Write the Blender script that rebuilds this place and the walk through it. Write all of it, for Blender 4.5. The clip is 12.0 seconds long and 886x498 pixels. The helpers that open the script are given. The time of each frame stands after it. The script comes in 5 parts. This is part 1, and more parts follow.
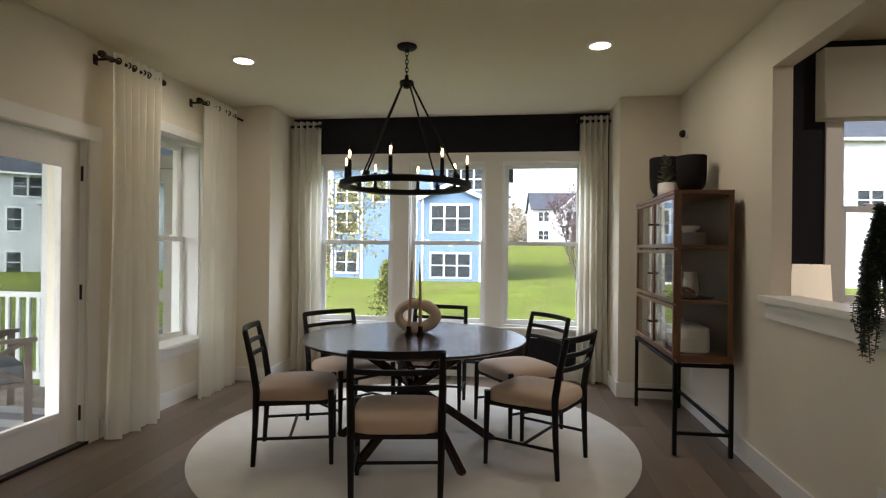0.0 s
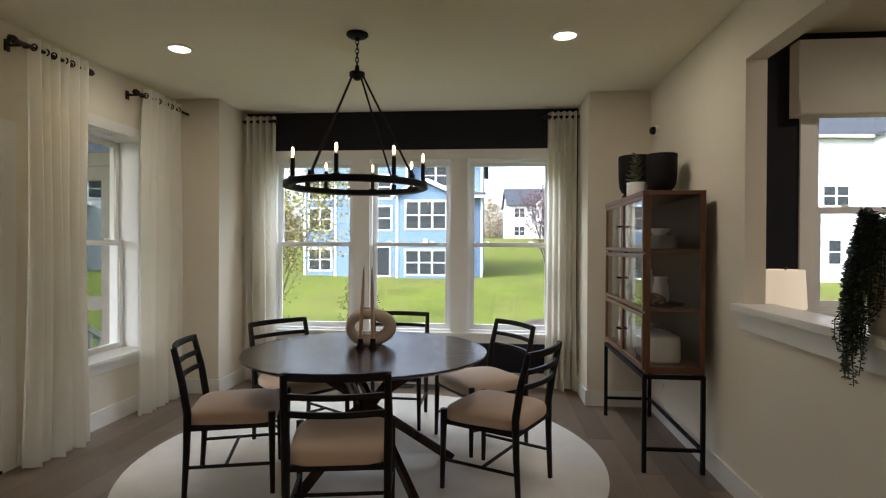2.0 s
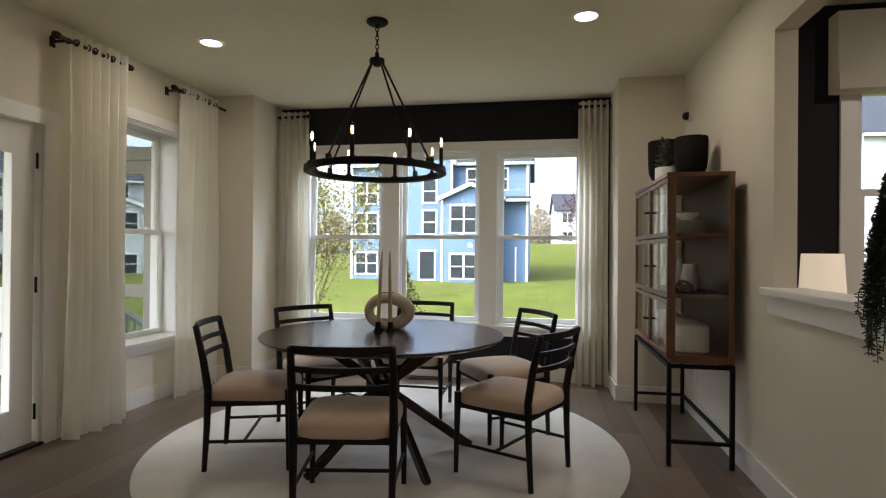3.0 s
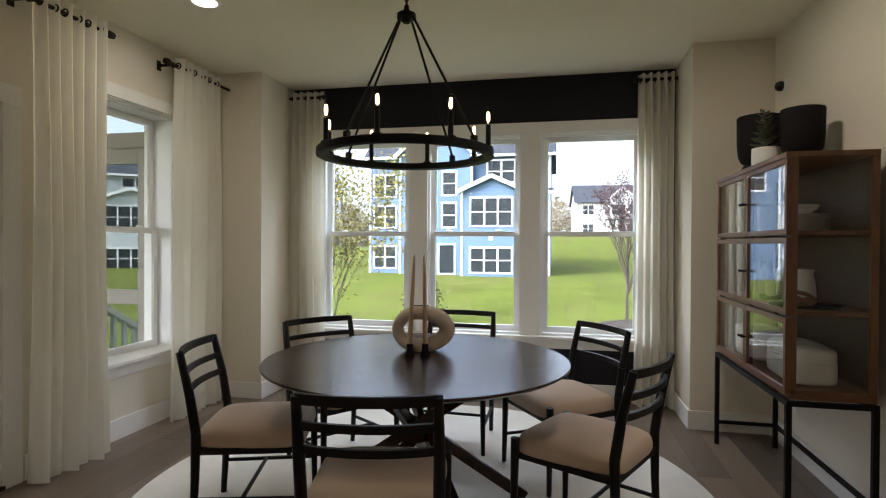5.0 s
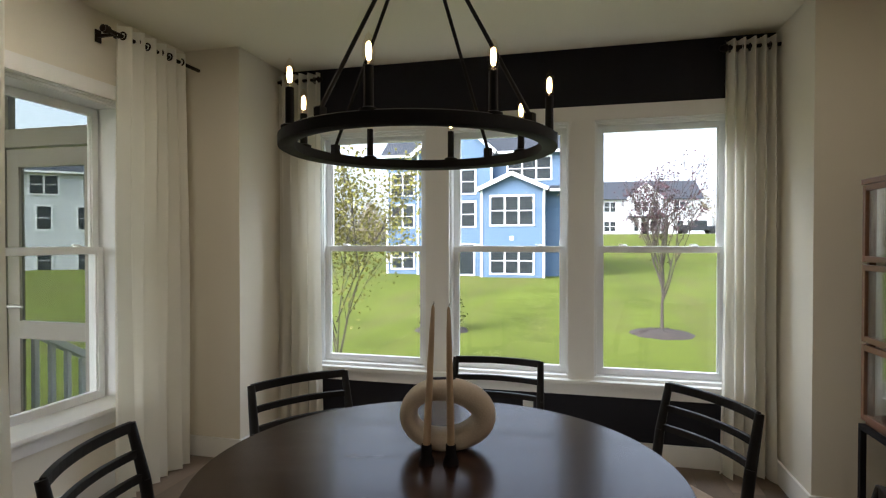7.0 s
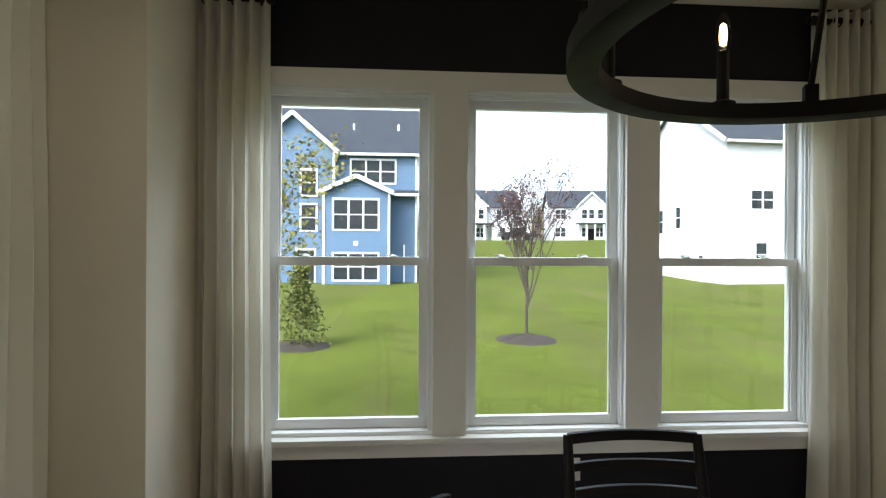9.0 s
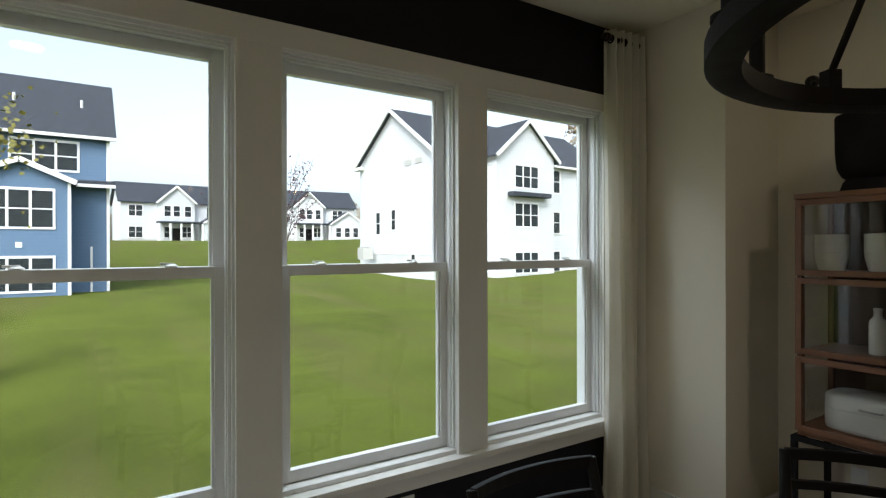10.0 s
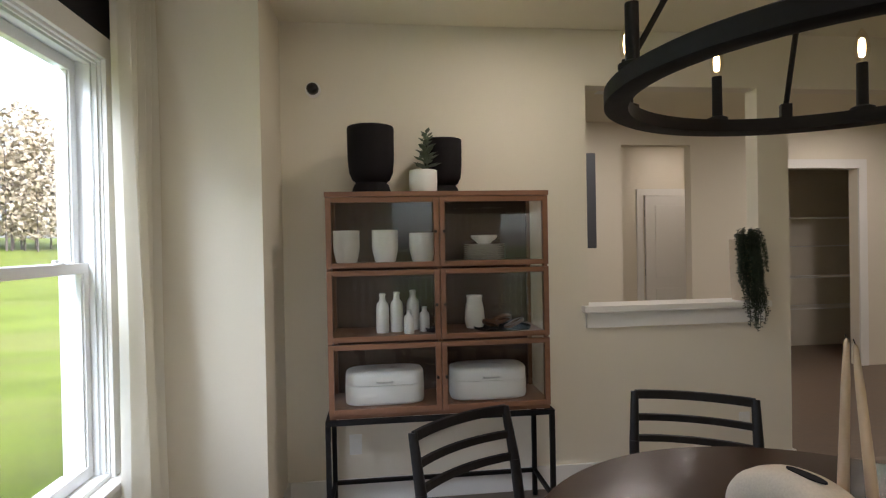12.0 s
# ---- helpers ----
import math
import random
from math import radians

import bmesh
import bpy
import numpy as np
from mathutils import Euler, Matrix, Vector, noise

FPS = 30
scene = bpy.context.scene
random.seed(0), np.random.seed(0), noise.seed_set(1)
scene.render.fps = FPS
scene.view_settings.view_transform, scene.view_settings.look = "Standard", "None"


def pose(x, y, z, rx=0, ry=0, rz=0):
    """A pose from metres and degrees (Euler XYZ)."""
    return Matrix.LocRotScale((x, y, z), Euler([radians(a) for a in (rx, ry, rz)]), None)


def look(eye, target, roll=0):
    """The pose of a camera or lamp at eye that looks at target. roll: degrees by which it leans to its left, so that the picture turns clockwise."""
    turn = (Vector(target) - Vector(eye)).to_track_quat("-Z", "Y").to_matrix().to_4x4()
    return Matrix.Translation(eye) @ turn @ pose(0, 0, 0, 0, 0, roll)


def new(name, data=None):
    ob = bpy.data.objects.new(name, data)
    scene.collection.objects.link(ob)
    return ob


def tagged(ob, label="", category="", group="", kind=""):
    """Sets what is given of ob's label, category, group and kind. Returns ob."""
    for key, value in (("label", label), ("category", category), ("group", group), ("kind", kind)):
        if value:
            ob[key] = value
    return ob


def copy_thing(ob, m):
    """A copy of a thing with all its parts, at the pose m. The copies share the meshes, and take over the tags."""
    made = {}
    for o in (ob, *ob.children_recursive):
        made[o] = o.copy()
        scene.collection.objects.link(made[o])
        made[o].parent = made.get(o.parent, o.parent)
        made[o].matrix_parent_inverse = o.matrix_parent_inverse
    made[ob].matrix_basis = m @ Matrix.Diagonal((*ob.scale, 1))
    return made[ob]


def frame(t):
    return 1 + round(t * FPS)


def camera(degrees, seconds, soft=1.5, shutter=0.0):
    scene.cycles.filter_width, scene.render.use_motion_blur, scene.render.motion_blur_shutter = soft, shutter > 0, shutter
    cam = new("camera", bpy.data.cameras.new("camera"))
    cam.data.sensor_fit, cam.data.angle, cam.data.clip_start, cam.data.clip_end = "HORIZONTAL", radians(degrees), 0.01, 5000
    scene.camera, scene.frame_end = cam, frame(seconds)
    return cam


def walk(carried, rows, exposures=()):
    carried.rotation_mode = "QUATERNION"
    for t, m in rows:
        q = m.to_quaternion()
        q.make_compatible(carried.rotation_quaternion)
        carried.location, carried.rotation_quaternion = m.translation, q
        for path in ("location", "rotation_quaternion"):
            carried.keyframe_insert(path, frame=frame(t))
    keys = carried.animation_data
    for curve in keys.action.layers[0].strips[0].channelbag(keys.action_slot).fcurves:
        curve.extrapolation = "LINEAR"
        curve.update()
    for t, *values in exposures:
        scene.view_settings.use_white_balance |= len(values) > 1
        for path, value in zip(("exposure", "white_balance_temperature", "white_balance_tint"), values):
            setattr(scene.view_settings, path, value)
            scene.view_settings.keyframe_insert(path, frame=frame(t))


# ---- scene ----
cam = camera(77.9, 12.0, soft=1.2)
PATH = [
    (0, (0.479, 0.677, 1.329), (0.215, 2.66, 1.331), 0.6),
    (0.5, (0.612, 0.634, 1.319), (0.362, 2.618, 1.322), 0.4),
    (1, (0.614, 0.664, 1.315), (0.414, 2.654, 1.314), 0.4),
    (1.5, (0.562, 0.842, 1.343), (0.39, 2.834, 1.33), 0.4),
    (2, (0.585, 0.968, 1.39), (0.404, 2.959, 1.378), 0.3),
    (2.5, (0.703, 1.003, 1.281), (0.418, 2.983, 1.284), 0.3),
    (3, (0.77, 1.006, 1.254), (0.417, 2.974, 1.263), 0.5),
    (5, (0.496, 1.675, 1.307), (0.08, 3.631, 1.289), 0.3),
    (5.5, (0.414, 1.824, 1.314), (-0.052, 3.769, 1.301), 0.3),
    (6, (0.258, 2.018, 1.382), (-0.201, 3.964, 1.365), 0.4),
    (6.5, (0.275, 2.378, 1.388), (-0.208, 4.318, 1.368), 0.1),
    (7, (0.235, 2.645, 1.45), (-0.246, 4.586, 1.424), 0.0),
    (7.2, (0.136, 2.735, 1.446), (-0.31, 4.685, 1.435), 0.2),
    (7.5, (-0.014, 2.857, 1.503), (-0.357, 4.828, 1.493), 0.3),
    (9.5, (-1.185, 4.026, 1.466), (-0.604, 5.94, 1.463), 0.1),
    (9.8, (-1.247, 4.224, 1.479), (-0.327, 6.0, 1.477), -0.1),
    (10, (-1.291, 4.329, 1.487), (-0.192, 5.999, 1.484), -0.1),
    (10.5, (-1.369, 4.631, 1.512), (0.239, 5.821, 1.518), 0.1),
    (11, (-1.406, 4.931, 1.467), (0.482, 5.591, 1.455), -0.6),
    (11.5, (-1.375, 5.129, 1.494), (0.617, 5.308, 1.481), -0.8),
    (11.8, (-1.303, 5.261, 1.485), (0.695, 5.167, 1.47), -1.2),
    (12, (-1.236, 5.309, 1.468), (0.751, 5.079, 1.451), -1.1),
]
walk(cam, [(t, look(e, g, r)) for t, e, g, r in PATH],
     [(0, 2.38, 5950, 16), (5.5, 2.32, 5850, 15), (7.5, 2.1, 5900, 13), (9.5, 1.52, 5850, 9), (10, 1.25, 6000, 9), (10.5, 1.5, 6200, 13), (11, 2.0, 6100, 15), (11.5, 2.55, 5850, 16), (12, 2.8, 5750, 17)])

# ---------------------------------------------------------------- world and lights
world = bpy.data.worlds.new("world")
scene.world = world
world.use_nodes = True
wn, wl = world.node_tree.nodes, world.node_tree.links
sky = wn.new("ShaderNodeTexSky")
sky.sky_type = "NISHITA"
sky.sun_disc = False
sky.sun_elevation = radians(42)
sky.sun_rotation = radians(223)
sky.air_density, sky.dust_density, sky.ozone_density = 1.0, 4.0, 1.0
haze = wn.new("ShaderNodeHueSaturation")
haze.inputs["Saturation"].default_value = 0.42
wl.new(sky.outputs["Color"], haze.inputs["Color"])
bg = wn["Background"]
bg.inputs["Strength"].default_value = 0.15
wl.new(haze.outputs["Color"], bg.inputs["Color"])

sun = new("sun", bpy.data.lights.new("sun", "SUN"))
sun.data.energy, sun.data.angle, sun.data.color = 0.5, radians(20), (1.0, 0.96, 0.9)
sun.matrix_world = look((-13, -14, 18), (0, 0, 0))


def lamp_area(x, y, z, size, watts, color):
    ob = new("downlight_or_fill_light", bpy.data.lights.new("downlight_or_fill_light", "AREA"))
    ob.data.shape, ob.data.size, ob.data.energy, ob.data.color = "DISK", size, watts, color
    ob.location = (x, y, z)
    return ob


WARM = (1.0, 0.87, 0.68)
for lx, ly in ((1.035, 4.53), (-1.57, 4.57)):
    lamp_area(lx, ly, 2.722, 0.16, 1.3, WARM)
# added fill light in the rear of the room, no fixture there
lamp_area(0.2, -0.8, 2.722, 0.13, 5, WARM)
lamp_area(3.2, 3.2, 2.722, 0.13, 2.6, (1.0, 0.86, 0.68))
# added fill lights to brighten hall and pantry side, no fixtures modelled
lamp_area(5.05, 1.6, 2.722, 0.13, 0.6, (1.0, 0.86, 0.68))
lamp_area(3.4, 0.4, 2.722, 0.13, 2.4, (1.0, 0.86, 0.68))


# added area lamp above the triple window, stands in for brighter upper sky
win_fill = new("window_sky_light", bpy.data.lights.new("window_sky_light", "AREA"))
win_fill.data.shape, win_fill.data.size, win_fill.data.size_y, win_fill.data.energy, win_fill.data.color = "RECTANGLE", 3.0, 0.9, 42, (0.95, 0.97, 1.0)
win_fill.matrix_world = look((-0.25, 7.05, 3.05), (-0.25, 5.2, 0.9))


# ---------------------------------------------------------------- materials
def material(name, color, rough=0.5, metal=0.0, var=0.12, scale=6.0, fine=80.0, bump=0.05, stretch=(1, 1, 1), spec=0.5, coat=0.0, sheen=0.0, rand=0.0):
    m = bpy.data.materials.new(name)
    m.use_nodes = True
    n, l = m.node_tree.nodes, m.node_tree.links
    b = n["Principled BSDF"]
    b.inputs["Metallic"].default_value = metal
    b.inputs["Specular IOR Level"].default_value = spec
    b.inputs["Coat Weight"].default_value = coat
    b.inputs["Sheen Weight"].default_value = sheen
    tc = n.new("ShaderNodeTexCoord")
    mp = n.new("ShaderNodeMapping")
    mp.inputs["Scale"].default_value = stretch
    l.new(tc.outputs["Object"], mp.inputs["Vector"])
    big, small = n.new("ShaderNodeTexNoise"), n.new("ShaderNodeTexNoise")
    big.inputs["Scale"].default_value, small.inputs["Scale"].default_value = scale, fine
    big.inputs["Detail"].default_value = 4
    small.inputs["Detail"].default_value = 5
    for t in (big, small):
        l.new(mp.outputs["Vector"], t.inputs["Vector"])
    add = n.new("ShaderNodeMath")
    add.operation = "ADD"
    l.new(big.outputs["Fac"], add.inputs[0])
    l.new(small.outputs["Fac"], add.inputs[1])
    rng = n.new("ShaderNodeMapRange")
    rng.inputs["From Min"].default_value, rng.inputs["From Max"].default_value = 0.6, 1.4
    rng.inputs["To Min"].default_value, rng.inputs["To Max"].default_value = 1 - var, 1 + var
    l.new(add.outputs[0], rng.inputs["Value"])
    val = rng.outputs["Result"]
    if rand:
        oi = n.new("ShaderNodeObjectInfo")
        r2 = n.new("ShaderNodeMapRange")
        r2.inputs["To Min"].default_value, r2.inputs["To Max"].default_value = 1 - rand, 1 + rand
        l.new(oi.outputs["Random"], r2.inputs["Value"])
        mu = n.new("ShaderNodeMath")
        mu.operation = "MULTIPLY"
        l.new(val, mu.inputs[0])
        l.new(r2.outputs["Result"], mu.inputs[1])
        val = mu.outputs[0]
    hsv = n.new("ShaderNodeHueSaturation")
    hsv.inputs["Color"].default_value = (*color, 1)
    l.new(val, hsv.inputs["Value"])
    l.new(hsv.outputs["Color"], b.inputs["Base Color"])
    rr = n.new("ShaderNodeMapRange")
    rr.inputs["To Min"].default_value, rr.inputs["To Max"].default_value = max(rough - 0.08, 0.02), min(rough + 0.08, 1)
    l.new(big.outputs["Fac"], rr.inputs["Value"])
    l.new(rr.outputs["Result"], b.inputs["Roughness"])
    if bump:
        bp = n.new("ShaderNodeBump")
        bp.inputs["Strength"].default_value = bump
        bp.inputs["Distance"].default_value = 0.01
        l.new(small.outputs["Fac"], bp.inputs["Height"])
        l.new(bp.outputs["Normal"], b.inputs["Normal"])
    return m


def glowing(name, color, strength):
    m = bpy.data.materials.new(name)
    m.use_nodes = True
    b = m.node_tree.nodes["Principled BSDF"]
    b.inputs["Base Color"].default_value = (*color, 1)
    b.inputs["Emission Color"].default_value = (*color, 1)
    b.inputs["Emission Strength"].default_value = strength
    return m


def glass(name, tint=(1, 1, 1), face=0.022, edge=0.22, power=5.0):
    """Thin clear pane: passes light straight on; its gloss grows towards grazing angles."""
    m = bpy.data.materials.new(name)
    m.use_nodes = True
    n, l = m.node_tree.nodes, m.node_tree.links
    n.remove(n["Principled BSDF"])
    tr, gl, mx, lw = n.new("ShaderNodeBsdfTransparent"), n.new("ShaderNodeBsdfGlossy"), n.new("ShaderNodeMixShader"), n.new("ShaderNodeLayerWeight")
    tr.inputs["Color"].default_value = (*tint, 1)
    gl.inputs["Roughness"].default_value = 0.01
    lw.inputs["Blend"].default_value = 0.5
    pw = n.new("ShaderNodeMath")
    pw.operation = "POWER"
    pw.inputs[1].default_value = power
    l.new(lw.outputs["Facing"], pw.inputs[0])
    rng = n.new("ShaderNodeMapRange")
    rng.inputs["To Min"].default_value, rng.inputs["To Max"].default_value = face, edge
    l.new(pw.outputs[0], rng.inputs["Value"])
    l.new(rng.outputs["Result"], mx.inputs["Fac"])
    l.new(tr.outputs["BSDF"], mx.inputs[1])
    l.new(gl.outputs["BSDF"], mx.inputs[2])
    l.new(mx.outputs["Shader"], n["Material Output"].inputs["Surface"])
    return m


def siding(name, color, pitch=0.18):
    """Lap siding: saw-tooth relief along the height."""
    m = material(name, color, 0.6, var=0.06, scale=0.6, fine=14, bump=0)
    n, l = m.node_tree.nodes, m.node_tree.links
    tc = n.new("ShaderNodeTexCoord")
    sp = n.new("ShaderNodeSeparateXYZ")
    l.new(tc.outputs["Object"], sp.inputs["Vector"])
    dv = n.new("ShaderNodeMath")
    dv.operation = "DIVIDE"
    dv.inputs[1].default_value = pitch
    l.new(sp.outputs["Z"], dv.inputs[0])
    fc = n.new("ShaderNodeMath")
    fc.operation = "FRACT"
    l.new(dv.outputs[0], fc.inputs[0])
    bp = n.new("ShaderNodeBump")
    bp.inputs["Strength"].default_value = 0.9
    bp.inputs["Distance"].default_value = 0.03
    bp.invert = True
    l.new(fc.outputs[0], bp.inputs["Height"])
    l.new(bp.outputs["Normal"], n["Principled BSDF"].inputs["Normal"])
    return m


def lawn_material():
    m = material("lawn_grass", (0.100, 0.124, 0.018), 0.95, var=0.38, scale=0.5, fine=11, bump=0.5, spec=0.1)
    n, l = m.node_tree.nodes, m.node_tree.links
    b = n["Principled BSDF"]
    old = b.inputs["Base Color"].links[0].from_socket
    tc = n.new("ShaderNodeTexCoord")
    patch = n.new("ShaderNodeTexNoise")
    patch.inputs["Scale"].default_value = 0.5
    patch.inputs["Detail"].default_value = 7
    mp = n.new("ShaderNodeMapping")
    mp.inputs["Rotation"].default_value = (0, 0, radians(28))
    mp.inputs["Scale"].default_value = (1.2, 0.16, 1)
    l.new(tc.outputs["Object"], mp.inputs["Vector"])
    l.new(mp.outputs["Vector"], patch.inputs["Vector"])
    rng = n.new("ShaderNodeMapRange")
    rng.inputs["From Min"].default_value, rng.inputs["From Max"].default_value = 0.48, 0.9
    l.new(patch.outputs["Fac"], rng.inputs["Value"])
    mix = n.new("ShaderNodeMixRGB")
    mix.inputs["Color2"].default_value = (0.135, 0.122, 0.045, 1)
    l.new(rng.outputs["Result"], mix.inputs["Fac"])
    l.new(old, mix.inputs["Color1"])
    l.new(mix.outputs["Color"], b.inputs["Base Color"])
    return m


M_WALL = material("cream_wall_paint", (0.76, 0.70, 0.575), 0.75, var=0.025, scale=1.5, fine=220, bump=0.03)
M_CEIL = material("ceiling_paint", (0.78, 0.72, 0.55), 0.85, var=0.025, scale=1.2, fine=200, bump=0.03)
M_DARK = material("charcoal_wall_paint", (0.016, 0.0155, 0.020), 0.7, spec=0.2, var=0.10, scale=2, fine=200, bump=0.03)
M_TRIM = material("white_trim_paint", (0.82, 0.80, 0.75), 0.38, var=0.02, scale=3, fine=120, bump=0.01)
M_VINYL = material("white_window_vinyl", (0.84, 0.84, 0.82), 0.35, var=0.015, scale=3, fine=120, bump=0.0)
M_CURTAIN = material("ivory_linen", (0.90, 0.87, 0.78), 0.9, var=0.04, scale=3, fine=420, bump=0.10, sheen=0.2)
def translucent(m, amount):
    """Thin cloth: lets part of the light through."""
    n, l = m.node_tree.nodes, m.node_tree.links
    t, mx = n.new("ShaderNodeBsdfTranslucent"), n.new("ShaderNodeMixShader")
    b = n["Principled BSDF"]
    l.new(b.inputs["Base Color"].links[0].from_socket, t.inputs["Color"])
    mx.inputs["Fac"].default_value = amount
    l.new(b.outputs["BSDF"], mx.inputs[1])
    l.new(t.outputs["BSDF"], mx.inputs[2])
    l.new(mx.outputs["Shader"], n["Material Output"].inputs["Surface"])


translucent(M_CURTAIN, 0.55)
M_BLACKWOOD = material("black_stained_wood", (0.010, 0.0085, 0.008), 0.45, spec=0.25, var=0.25, scale=4, fine=60, bump=0.04, stretch=(1, 1, 0.15))
M_SEAT = material("beige_seat_fabric", (0.60, 0.455, 0.335), 0.92, var=0.06, scale=5, fine=500, bump=0.12, sheen=0.25)
M_TABLE = material("dark_walnut", (0.036, 0.017, 0.012), 0.24, spec=0.38, var=0.32, scale=1.6, fine=22, bump=0.03, stretch=(1, 9, 1), coat=0.06)
M_IRON = material("black_iron", (0.006, 0.005, 0.005), 0.6, metal=0.0, spec=0.2, var=0.2, scale=20, fine=160, bump=0.06)
M_BRONZE = material("oiled_bronze", (0.030, 0.020, 0.014), 0.4, metal=0.7, var=0.2, scale=15, fine=120, bump=0.03)
M_CABWOOD = material("brown_cabinet_wood", (0.185, 0.082, 0.040), 0.45, var=0.22, scale=3, fine=40, bump=0.05, stretch=(1, 0.15, 1))
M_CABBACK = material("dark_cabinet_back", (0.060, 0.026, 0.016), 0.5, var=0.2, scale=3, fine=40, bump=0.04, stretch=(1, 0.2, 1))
M_CERAMIC = material("white_ceramic", (0.86, 0.85, 0.81), 0.3, var=0.03, scale=8, fine=90, bump=0.01)
M_STONEWARE = material("sandy_stoneware", (0.56, 0.47, 0.37), 0.85, var=0.10, scale=9, fine=160, bump=0.18)
M_CANDLE = material("tan_wax", (0.52, 0.37, 0.235), 0.5, var=0.05, scale=9, fine=60, bump=0.01)
M_BLACKPOT = material("matt_black_pot", (0.010, 0.008, 0.009), 0.8, spec=0.2, var=0.2, scale=9, fine=110, bump=0.05)
M_RUG = material("cream_wool_rug", (0.74, 0.70, 0.62), 0.98, var=0.10, scale=5, fine=260, bump=0.35, sheen=0.3)
M_PLANK = material("grey_oak_plank", (0.175, 0.128, 0.092), 0.36, var=0.26, scale=2.2, fine=30, bump=0.05, stretch=(6, 0.6, 1), rand=0.30)
M_SUBFLOOR = material("floor_joint", (0.06, 0.05, 0.04), 0.8)
M_FLOOR2 = material("brown_floor", (0.16, 0.115, 0.085), 0.4, var=0.25, scale=2, fine=24, bump=0.04, stretch=(6, 0.6, 1))
M_GLASS = glass("window_glass", (0.97, 0.985, 0.975))
M_CABGLASS = glass("cabinet_glass", (0.95, 0.95, 0.94), 0.03, 0.6, 3.0)
M_BULBGLASS = glass("bulb_glass", (0.98, 0.95, 0.88))
M_FILAMENT = glowing("bulb_filament", (1.0, 0.66, 0.28), 4.0)
M_CANLIGHT = glowing("downlight_lens", (1.0, 0.88, 0.62), 3)
M_SHADE = glowing("lit_lamp_shade", (1.0, 0.84, 0.60), 0.085)
M_LEAF_DARK = material("dark_green_leaf", (0.028, 0.042, 0.024), 0.55, var=0.3, scale=12, fine=90)
M_SUCC = material("grey_green_succulent", (0.12, 0.14, 0.09), 0.6, var=0.25, scale=20, fine=120)
M_PLASTIC = material("white_plastic", (0.80, 0.79, 0.75), 0.4, var=0.02)
M_BLACKPLASTIC = material("black_plastic", (0.01, 0.01, 0.012), 0.25, var=0.1)
M_STEEL = material("brushed_steel", (0.55, 0.54, 0.52), 0.35, metal=1.0, var=0.06, scale=8, fine=200)
M_LAWN = lawn_material()
M_MULCH = material("brown_mulch", (0.05, 0.039, 0.032), 0.95, var=0.4, scale=6, fine=40, bump=0.6)
M_BLUE = siding("blue_lap_siding", (0.095, 0.165, 0.27))
M_WHITE = siding("white_lap_siding", (0.62, 0.635, 0.65))
M_PALE = siding("pale_grey_siding", (0.52, 0.53, 0.53))
M_BRICK = material("far_brick", (0.33, 0.20, 0.16), 0.85, var=0.2, scale=3, fine=12)
M_SHINGLE = material("charcoal_shingles", (0.040, 0.046, 0.058), 0.9, var=0.25, scale=1.2, fine=16, bump=0.3)
M_HTRIM = material("white_house_trim", (0.83, 0.83, 0.82), 0.55, var=0.03)
M_HGLASS = material("dark_house_pane", (0.035, 0.042, 0.046), 0.12, spec=0.12, var=0.3, scale=0.8, fine=3, bump=0)
M_CONCRETE = material("pale_concrete", (0.5, 0.5, 0.48), 0.85, var=0.1)
M_BARK = material("grey_bark", (0.075, 0.058, 0.05), 0.9, var=0.25, scale=12, fine=60, bump=0.4)
M_YLEAF = material("yellow_green_leaf", (0.24, 0.22, 0.045), 0.7, var=0.35, scale=3, fine=14, bump=0)
M_RLEAF = material("dull_red_leaf", (0.10, 0.045, 0.055), 0.75, var=0.35, scale=4, fine=14, bump=0)
M_GLEAF = material("shrub_green_leaf", (0.13, 0.145, 0.03), 0.75, var=0.35, scale=4, fine=14, bump=0)
# autumn leaf colour, lightened to paint in the distance haze
M_WOODS = material("hazed_woods_leaf", (0.30, 0.245, 0.165), 0.9, var=0.4, scale=0.4, fine=2.5, bump=0)
M_DECK = material("grey_brown_deck_board", (0.22, 0.18, 0.15), 0.7, var=0.2, scale=3, fine=30, bump=0.05, stretch=(0.4, 5, 1), rand=0.15)
M_MESH = glass("insect_screen", (0.62, 0.64, 0.62), 0.0, 0.02)
M_SCREEN = material("taupe_screen_frame", (0.30, 0.27, 0.225), 0.5, var=0.05)
M_PRAIL = material("white_porch_rail", (0.80, 0.81, 0.82), 0.45, var=0.02)
M_GREYFAB = material("grey_outdoor_fabric", (0.16, 0.17, 0.19), 0.9, var=0.15, scale=6, fine=200, bump=0.1)
M_GREYWOOD = material("weathered_grey_wood", (0.17, 0.14, 0.12), 0.7, var=0.2, scale=4, fine=40)
M_STRIPE = material("light_outdoor_rug", (0.42, 0.42, 0.42), 0.95, var=0.1)
M_STRIPE2 = material("dark_outdoor_rug", (0.20, 0.19, 0.19), 0.95, var=0.1)
M_WALLCAB = material("slate_cabinet_paint", (0.055, 0.058, 0.066), 0.45, var=0.05)
M_PANTRY = material("pantry_wall_paint", (0.55, 0.46, 0.38), 0.8, var=0.03)
M_DARKCAR = material("dark_car_paint", (0.03, 0.033, 0.04), 0.25, var=0.05, coat=0.5)
M_TYRE = material("black_rubber", (0.012, 0.012, 0.012), 0.85)


